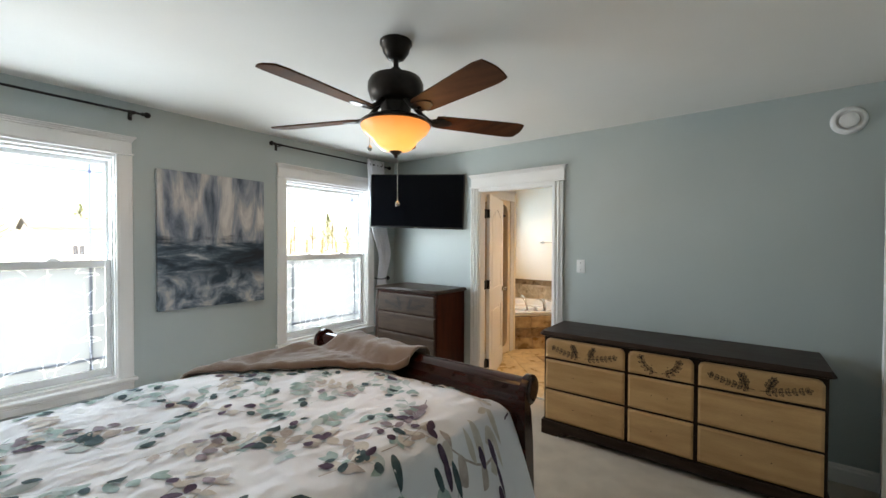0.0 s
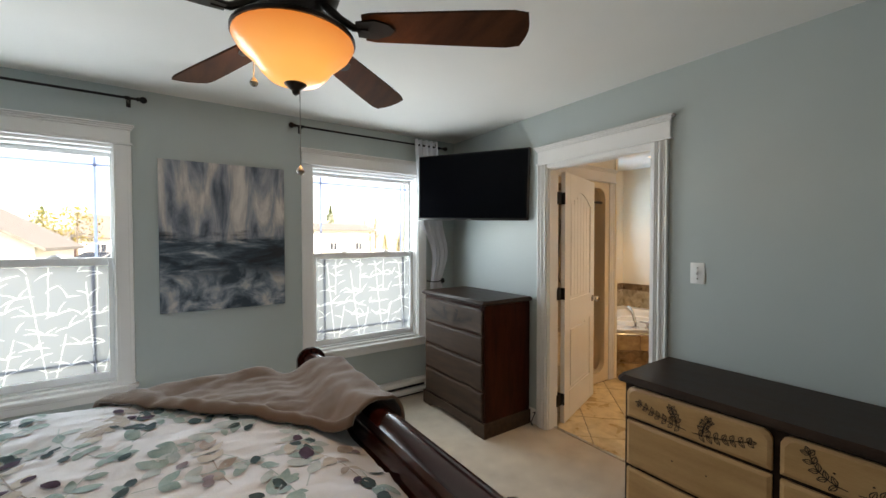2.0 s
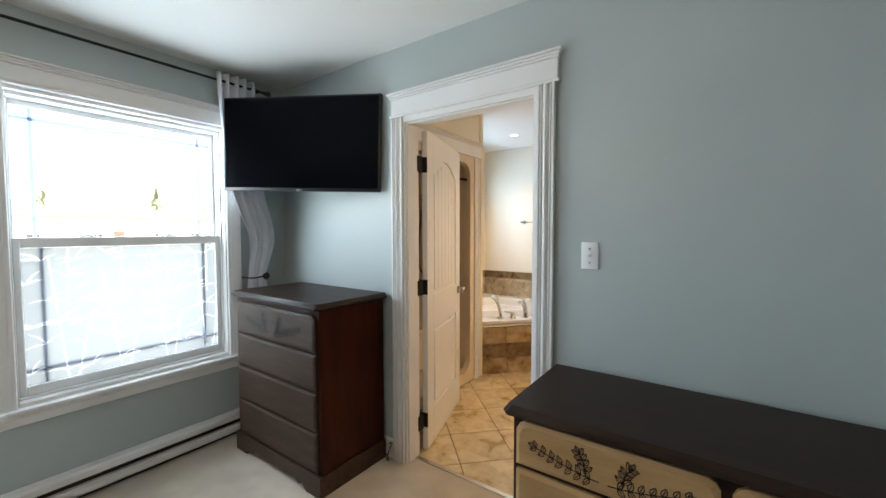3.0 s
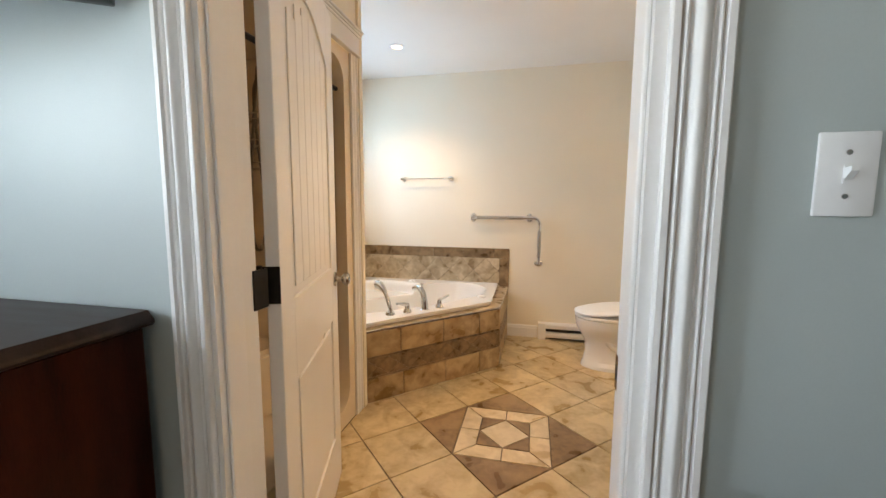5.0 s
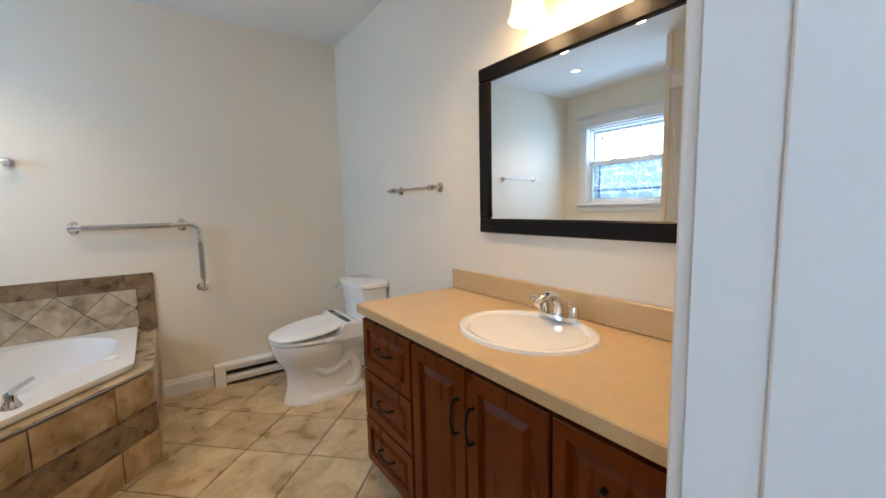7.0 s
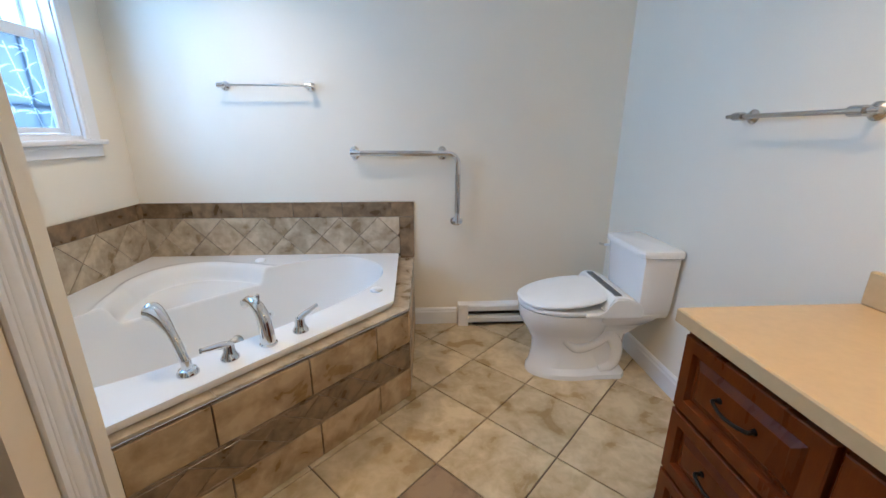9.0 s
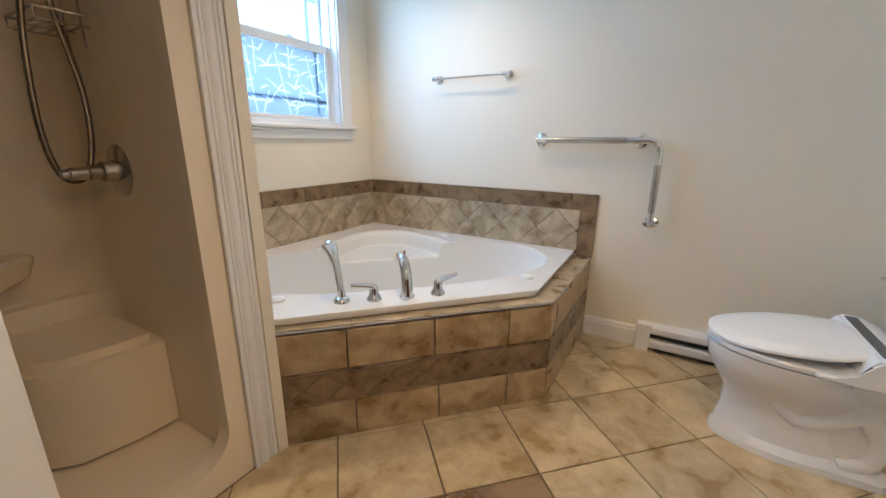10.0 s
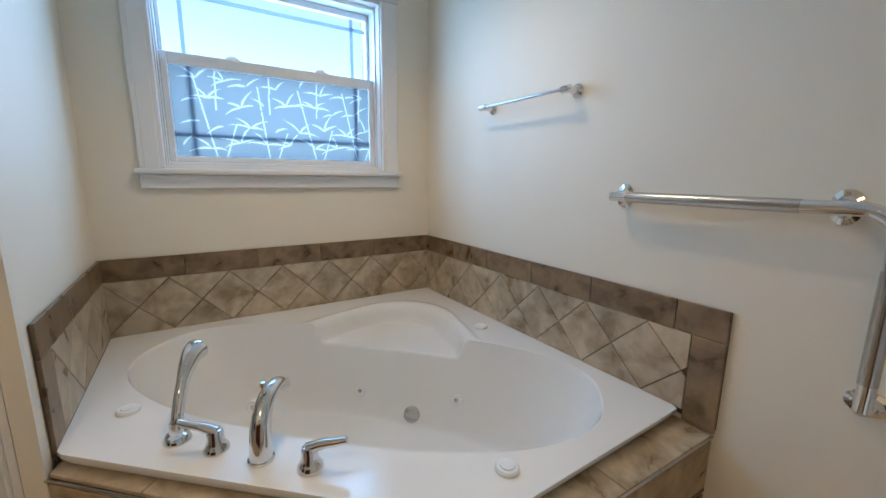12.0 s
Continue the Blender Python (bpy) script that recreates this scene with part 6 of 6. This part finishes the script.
house((-62, 17, -1.0), 90, 21, 9, 4.0, 5.0, (-7, -2, 4, 8), "long white house across the street")
house((-66, -34, -1.0), 90, 15, 9, 3.0, 5.0, (-5, 3), "far white bungalow beyond the lawn")
house((-48, 82, -1.0), 60, 15, 9, 3.0, 5.2, (-5, 3, 6), "white bungalow at the end of the street")


def tree(at, height, spread, seed, colour, label, bare=False, cone=False):
    rng = random.Random(seed)
    t = thing("tree", at, rng.uniform(0, 360), label, "tree")
    tk = bmesh.new()
    tube(tk, [(0, 0, -0.2), (0.05, 0.03, height * 0.4), (0.0, 0.1, height * 0.95)], [height * 0.022, height * 0.014, 0.02], 7)
    for _ in range(48 if bare else 12):
        z = height * rng.uniform(0.25, 0.85)
        a, ln = rng.uniform(0, 6.28), spread * rng.uniform(0.5, 1.0) * (1.1 - z / height)
        tube(tk, [(0.03, 0.05, z), (math.cos(a) * ln * 0.5, math.sin(a) * ln * 0.5, z + ln * 0.4), (math.cos(a) * ln, math.sin(a) * ln, z + ln * 0.9)], [height * 0.007, height * 0.004, 0.01], 5)
    part("trunk", tk, BARK, t)
    cr = bmesh.new()
    for _ in range(420):
        z = rng.uniform(0.12 if cone else 0.3, 1.0)
        rad = spread * ((1.02 - z) if cone else math.sqrt(max(0.02, 1 - ((z - 0.62) / 0.42) ** 2))) * math.sqrt(rng.random())
        a = rng.uniform(0, 6.28)
        c = Vector((math.cos(a) * rad, math.sin(a) * rad, z * height))
        s = rng.uniform(0.10, 0.22) * (0.6 if bare else 1) * height / 7
        for _ in range(2):
            d, e = Vector((rng.uniform(-1, 1), rng.uniform(-1, 1), rng.uniform(-1, 1))).normalized(), Vector((rng.uniform(-1, 1), rng.uniform(-1, 1), rng.uniform(-1, 1))).normalized()
            cr.faces.new([cr.verts.new(c + q) for q in (d * s, e * s * 0.6, -d * s, -e * s * 0.5)])
    part("crown", cr, colour, t, kind="stuff", smooth=False)
    return t


BARK = surface("tree_bark", (0.10, 0.08, 0.06), (0.2, 0.17, 0.14), 6, 0.95)
GOLD = surface("golden_foliage", (0.16, 0.14, 0.03), (0.28, 0.22, 0.05), 1.5, 0.9)
GREEN = surface("green_foliage", (0.05, 0.08, 0.025), (0.10, 0.13, 0.05), 1.5, 0.9)
TWIG = surface("bare_twigs", (0.16, 0.11, 0.085), (0.26, 0.19, 0.15), 1.5, 0.9)
rng = random.Random(8)
for x, y, h, s, c, bare, cone, lab in ((-56, -9.5, 5.6, 2.0, GOLD, False, False, "rounded golden tree across the street"), (-55, -7, 6.0, 2.2, GOLD, False, False, "rounded golden tree across the street"), (-42, -7.6, 4, 1.8, GREEN, False, True, "rounded green conifer beside the gable")):
    tree((x, y, -1), h, s, int(-x * 7 + y), c, lab, bare, cone)
for k in range(9):
    tree((-50 - rng.uniform(0, 4), 24 + 2.1 * k, -1), rng.uniform(2.6, 3.6), 0.8, 90 + k, GOLD, "small golden cedar in a hedge row", False, True)
for k in range(34):
    tree((-95 - rng.uniform(0, 25), -60 + 6.5 * k + rng.uniform(-2, 2), -1), rng.uniform(8, 13), rng.uniform(3, 4.5), 200 + k, TWIG if k % 3 else GREEN, "leafless tree in the distant wood" if k % 3 else "dark conifer in the distant wood", k % 3 != 0, k % 3 == 0)


def car(at, rz, paint, label):
    c = thing("parked_car", at, rz, label, "car")
    b = bmesh.new()
    o = [(-2.2, 0.35), (2.2, 0.35), (2.25, 0.75), (1.2, 0.9), (0.6, 1.42), (-0.9, 1.45), (-1.6, 0.95), (-2.25, 0.9)]
    prism(b, o, "y", -0.85, 0.85)
    bmesh.ops.bevel(b, geom=list(b.edges), offset=0.06, segments=2, affect="EDGES")
    part("body", b, paint, c)
    g = bmesh.new()
    prism(g, [(1.05, 0.95), (0.58, 1.36), (-0.85, 1.38), (-1.4, 0.97)], "y", -0.857, 0.857)
    part("glazing", g, DARKPANE, c, "dark side windows", smooth=False)
    for x in (-1.4, 1.4):
        for y in (-0.8, 0.8):
            part("wheel", lathe(bmesh.new(), [(0.2, -0.1), (0.33, -0.1), (0.35, 0), (0.33, 0.1), (0.2, 0.1), (0.18, 0.06), (0, 0.06)], 18, Matrix.Translation((x, y, 0.35)) @ turned((0, 1, 0))), BLACK_SLOT, c)
    return c


car((-46, -2.2, -1), 70, plain("silver_paint", (0.4, 0.42, 0.45), 0.25, coat=0.6), "silver car parked in a driveway")
car((-49, -4.4, -1), 80, plain("dark_paint", (0.04, 0.05, 0.07), 0.25, coat=0.6), "dark blue car parked in a driveway")


# ---- tiles, laid piece by piece ----
def clip(poly, nx, ny, c):
    """Keeps the part of a convex outline where nx * x + ny * y <= c."""
    out = []
    for p, q in zip(poly, poly[1:] + poly[:1]):
        a, b = nx * p[0] + ny * p[1] - c, nx * q[0] + ny * q[1] - c
        if a <= 0:
            out.append(p)
        if (a < 0 < b) or (b < 0 < a):
            t = a / (a - b)
            out.append((p[0] + (q[0] - p[0]) * t, p[1] + (q[1] - p[1]) * t))
    return out


shared = {}


def tile(poly, plane, thick, material, parent, gap=0.0028):
    """One tile: an outline on a plane (a matrix whose z is the face normal), shrunk by the joint, with eased edges."""
    area = sum(p[0] * q[1] - q[0] * p[1] for p, q in zip(poly, poly[1:] + poly[:1])) / 2
    if abs(area) < 0.0006:
        return
    if area < 0:
        poly = poly[::-1]
    cx, cy = sum(p[0] for p in poly) / len(poly), sum(p[1] for p in poly) / len(poly)
    pts = [(p[0] - cx, p[1] - cy) for p in poly]
    key = (material.name, round(thick, 4), tuple((round(u, 3), round(v, 3)) for u, v in pts))
    if key not in shared:
        def inset(d):
            out = []
            n = len(pts)
            for i in range(n):
                p0, p1, p2 = Vector(pts[i - 1]), Vector(pts[i]), Vector(pts[(i + 1) % n])
                e1, e2 = (p1 - p0).normalized(), (p2 - p1).normalized()
                n1, n2 = Vector((-e1.y, e1.x)), Vector((-e2.y, e2.x))
                k = n1 + n2
                out.append(p1 + k * (d / max(0.25, k.dot(n1))))
            return out
        bm = bmesh.new()
        loft(bm, [[Vector((p.x, p.y, z)) for p in inset(d)] for d, z in ((gap, 0), (gap, thick - 0.0015), (gap + 0.0015, thick))], False, True)
        shared[key] = finish(bm, "tile", material, False)
    ob = new("tile", shared[key])
    ob.parent = parent
    ob.matrix_basis = plane @ Matrix.Translation((cx, cy, 0))
    return ob


floor_b = bpy.data.objects["floor_bath"]
G = 0.2428
CX, CY = -1.385, 5.143
flat = Matrix.Translation((0, 0, -0.006))
for i in range(-14, 15):
    for j in range(-14, 15):
        if (i + j) % 2 == 0:
            continue
        px, py = CX + G * i, CY + G * j
        if abs(px - CX) + abs(py - CY) < 2 * G - 0.01:
            continue
        sq = [(px - G, py), (px, py - G), (px + G, py), (px, py + G)]
        for nx, ny, c in ((-1, 0, 2.262), (1, 0, RX), (0, -1, -3.846), (0, 1, BY)):
            sq = clip(sq, nx, ny, c) if sq else sq
        if len(sq) > 2 and not all(q[1] - q[0] > 7.575 and q[0] < -1.51 for q in sq):
            tile(sq, flat, 0.006, TILE, floor_b)
# floor medallion: dark corners, pale mitred ring, dark square, pale diamond
for sx, sy in ((1, 0), (-1, 0), (0, 1), (0, -1)):
    if sx:
        tri = [(CX + sx * 2 * G, CY), (CX + sx * G, CY + G), (CX + sx * G, CY - G)]
    else:
        tri = [(CX, CY + sy * 2 * G), (CX + G, CY + sy * G), (CX - G, CY + sy * G)]
    tile(tri, flat, 0.006, TILE_DARK, floor_b)
R = 0.136
for k in range(4):
    for s in (-1, 1):
        q = [(0, -G), (s * G, -G), (s * R, -R), (0, -R)]
        c, sn = [(1, 0), (0, 1), (-1, 0), (0, -1)][k]
        tile([(CX + u * c - v * sn, CY + u * sn + v * c) for u, v in q], flat, 0.006, TILE_PALE, floor_b)
    a, b = [((1, 1)), ((-1, 1)), ((-1, -1)), ((1, -1))][k]
    tile([(CX + a * R, CY + b * R), (CX, CY + b * R), (CX + a * R, CY)], flat, 0.006, TILE_DARK, floor_b)
tile([(CX + R, CY), (CX, CY + R), (CX - R, CY), (CX, CY - R)], flat, 0.006, TILE_PALE, floor_b)


def plane_of(origin, u, v):
    u, v = Vector(u).normalized(), Vector(v).normalized()
    w = u.cross(v)
    return Matrix.Translation(origin) @ Matrix((u, v, w)).transposed().to_4x4()


def rect(u0, u1, v0, v1):
    return [(u0, v0), (u1, v0), (u1, v1), (u0, v1)]


# front and side faces of the tub surround
P, Q, S = Vector((-2.252, 5.266, 0)), Vector((-1.500, 6.056, 0)), Vector((-1.488, 6.816, 0))
rows = ((0.0, 0.157, (0.26, 0.595, 0.90), TILE_TUB), (0.157, 0.296, (), TILE_BAND), (0.296, 0.456, (0.24, 0.575, 0.895), TILE_TUB))
for a, b, cuts in ((P, Q, None), (Q, S, (0.40,))):
    ln = (b - a).length
    pl = plane_of(a, b - a, (0, 0, 1))
    for z0, z1, own, mat in rows:
        if mat is TILE_BAND:
            # dark strip of clipped diamonds
            tile(rect(0, ln, z0, z0 + 0.012), pl, 0.008, TILE_BAND, surround, 0.0005)
            tile(rect(0, ln, z1 - 0.012, z1), pl, 0.008, TILE_BAND, surround, 0.0005)
            k = -1
            step, m0, m1 = 0.15, z0 + 0.0125, z1 - 0.0125
            h = (m1 - m0) / 2
            while k * step < ln + 0.2:
                c0 = k * step
                for shape in ([(c0, m0), (c0 + step / 2, m0 + h), (c0, m1), (c0 - step / 2, m0 + h)], [(c0, m0), (c0 + step, m0), (c0 + step / 2, m0 + h)], [(c0, m1), (c0 + step / 2, m0 + h), (c0 + step, m1)]):
                    q = clip(clip(shape, 1, 0, ln), -1, 0, 0)
                    if len(q) > 2:
                        tile(q, pl, 0.008, TILE_BAND, surround, 0.0008)
                k += 1
            continue
        xs = [0, *(own if cuts is None else cuts), ln]
        for u0, u1 in zip(xs, xs[1:]):
            tile(rect(u0, u1, z0, z1), pl, 0.008, mat, surround)
# deck strip round the tub, mitred at the corner
deck = Matrix.Translation((0, 0, 0.463))
for strip, a, b, cuts in (([(-2.262, 5.262), (-1.492, 6.052), (-1.61, 6.10), (-2.37, 5.30)], P, Q, (0.0, 0.26, 0.60, 0.90, 1.3)), ([(-1.492, 6.052), (-1.480, 6.816), (-1.61, 6.816), (-1.61, 6.10)], Q, S, (-0.1, 0.36, 0.9))):
    d = (b - a).normalized()
    base = d.x * a.x + d.y * a.y
    for u0, u1 in zip(cuts, cuts[1:]):
        q = clip(strip, d.x, d.y, base + u1) if u1 < 1.2 else strip
        q = clip(q, -d.x, -d.y, -(base + u0)) if q and u0 > 0 else q
        if q and len(q) > 2:
            tile(q, deck, 0.010, TILE_WALL, surround, 0.0012)
trim_line = bmesh.new()
for a, b in ((P, Q), (Q, S)):
    d = (b - a).normalized()
    o = Vector((d.y, -d.x, 0)) * 0.008
    tube(trim_line, [a + o + Vector((0, 0, 0.466)), b + o + Vector((0, 0, 0.466))], 0.0045, 8)
part("metal_edge", trim_line, NICKEL, surround, "brushed metal edge strip")


# splash tiles on the three walls round the tub
def splash(name, pl, length, end0, end1, label):
    s = bmesh.new()
    box(s, 0, length, RIM - 0.02, 0.838, 0.001, 0.005)
    ob = structure(name, s, GROUT, label, "wall tile", False)
    ob.matrix_basis = pl
    z0, z1, zt = RIM - 0.002, 0.748, 0.842
    lo, hi = (0.09 if end0 else 0.0), length - (0.09 if end1 else 0.0)
    I = Matrix.Translation((0, 0, 0.005))
    u = 0.0
    while u < length - 0.01:
        tile(rect(u, min(u + 0.30, length), z1, zt), I, 0.008, TILE_BAND, ob, 0.001)
        u += 0.30
    if end0:
        tile(rect(0, 0.09, z0 - 0.03, z1), I, 0.008, TILE_BAND, ob, 0.001)
    if end1:
        tile(rect(length - 0.09, length, z0 - 0.03, z1), I, 0.008, TILE_BAND, ob, 0.001)
    r = 0.118
    mid = (z0 + z1) / 2
    k0 = int(length / r) + 2
    for i in range(-1, k0 + 1):
        for j in (-2, -1, 0, 1, 2):
            if (i + j) % 2:
                continue
            c = (lo + i * r, mid + j * r)
            q = [(c[0] - r, c[1]), (c[0], c[1] - r), (c[0] + r, c[1]), (c[0], c[1] + r)]
            for nx, ny, cc in ((-1, 0, -lo), (1, 0, hi), (0, -1, -z0), (0, 1, z1)):
                q = clip(q, nx, ny, cc) if q else q
            if len(q) > 2:
                tile(q, I, 0.007, TILE_WALL, ob, 0.0015)
    return ob


splash("tile_splash_north", plane_of((WX, BY, 0), (1, 0, 0), (0, 0, 1)), 1.64, False, True, "stone diamond splash tiles with dark border")
splash("tile_splash_west", plane_of((WX, 5.262, 0), (0, 1, 0), (0, 0, 1)), 1.555, False, False, "stone diamond splash tiles under the window")
splash("tile_splash_south", plane_of((-2.30, 5.262, 0), (-1, 0, 0), (0, 0, 1)), 0.81, True, False, "stone diamond splash tiles on the partition")
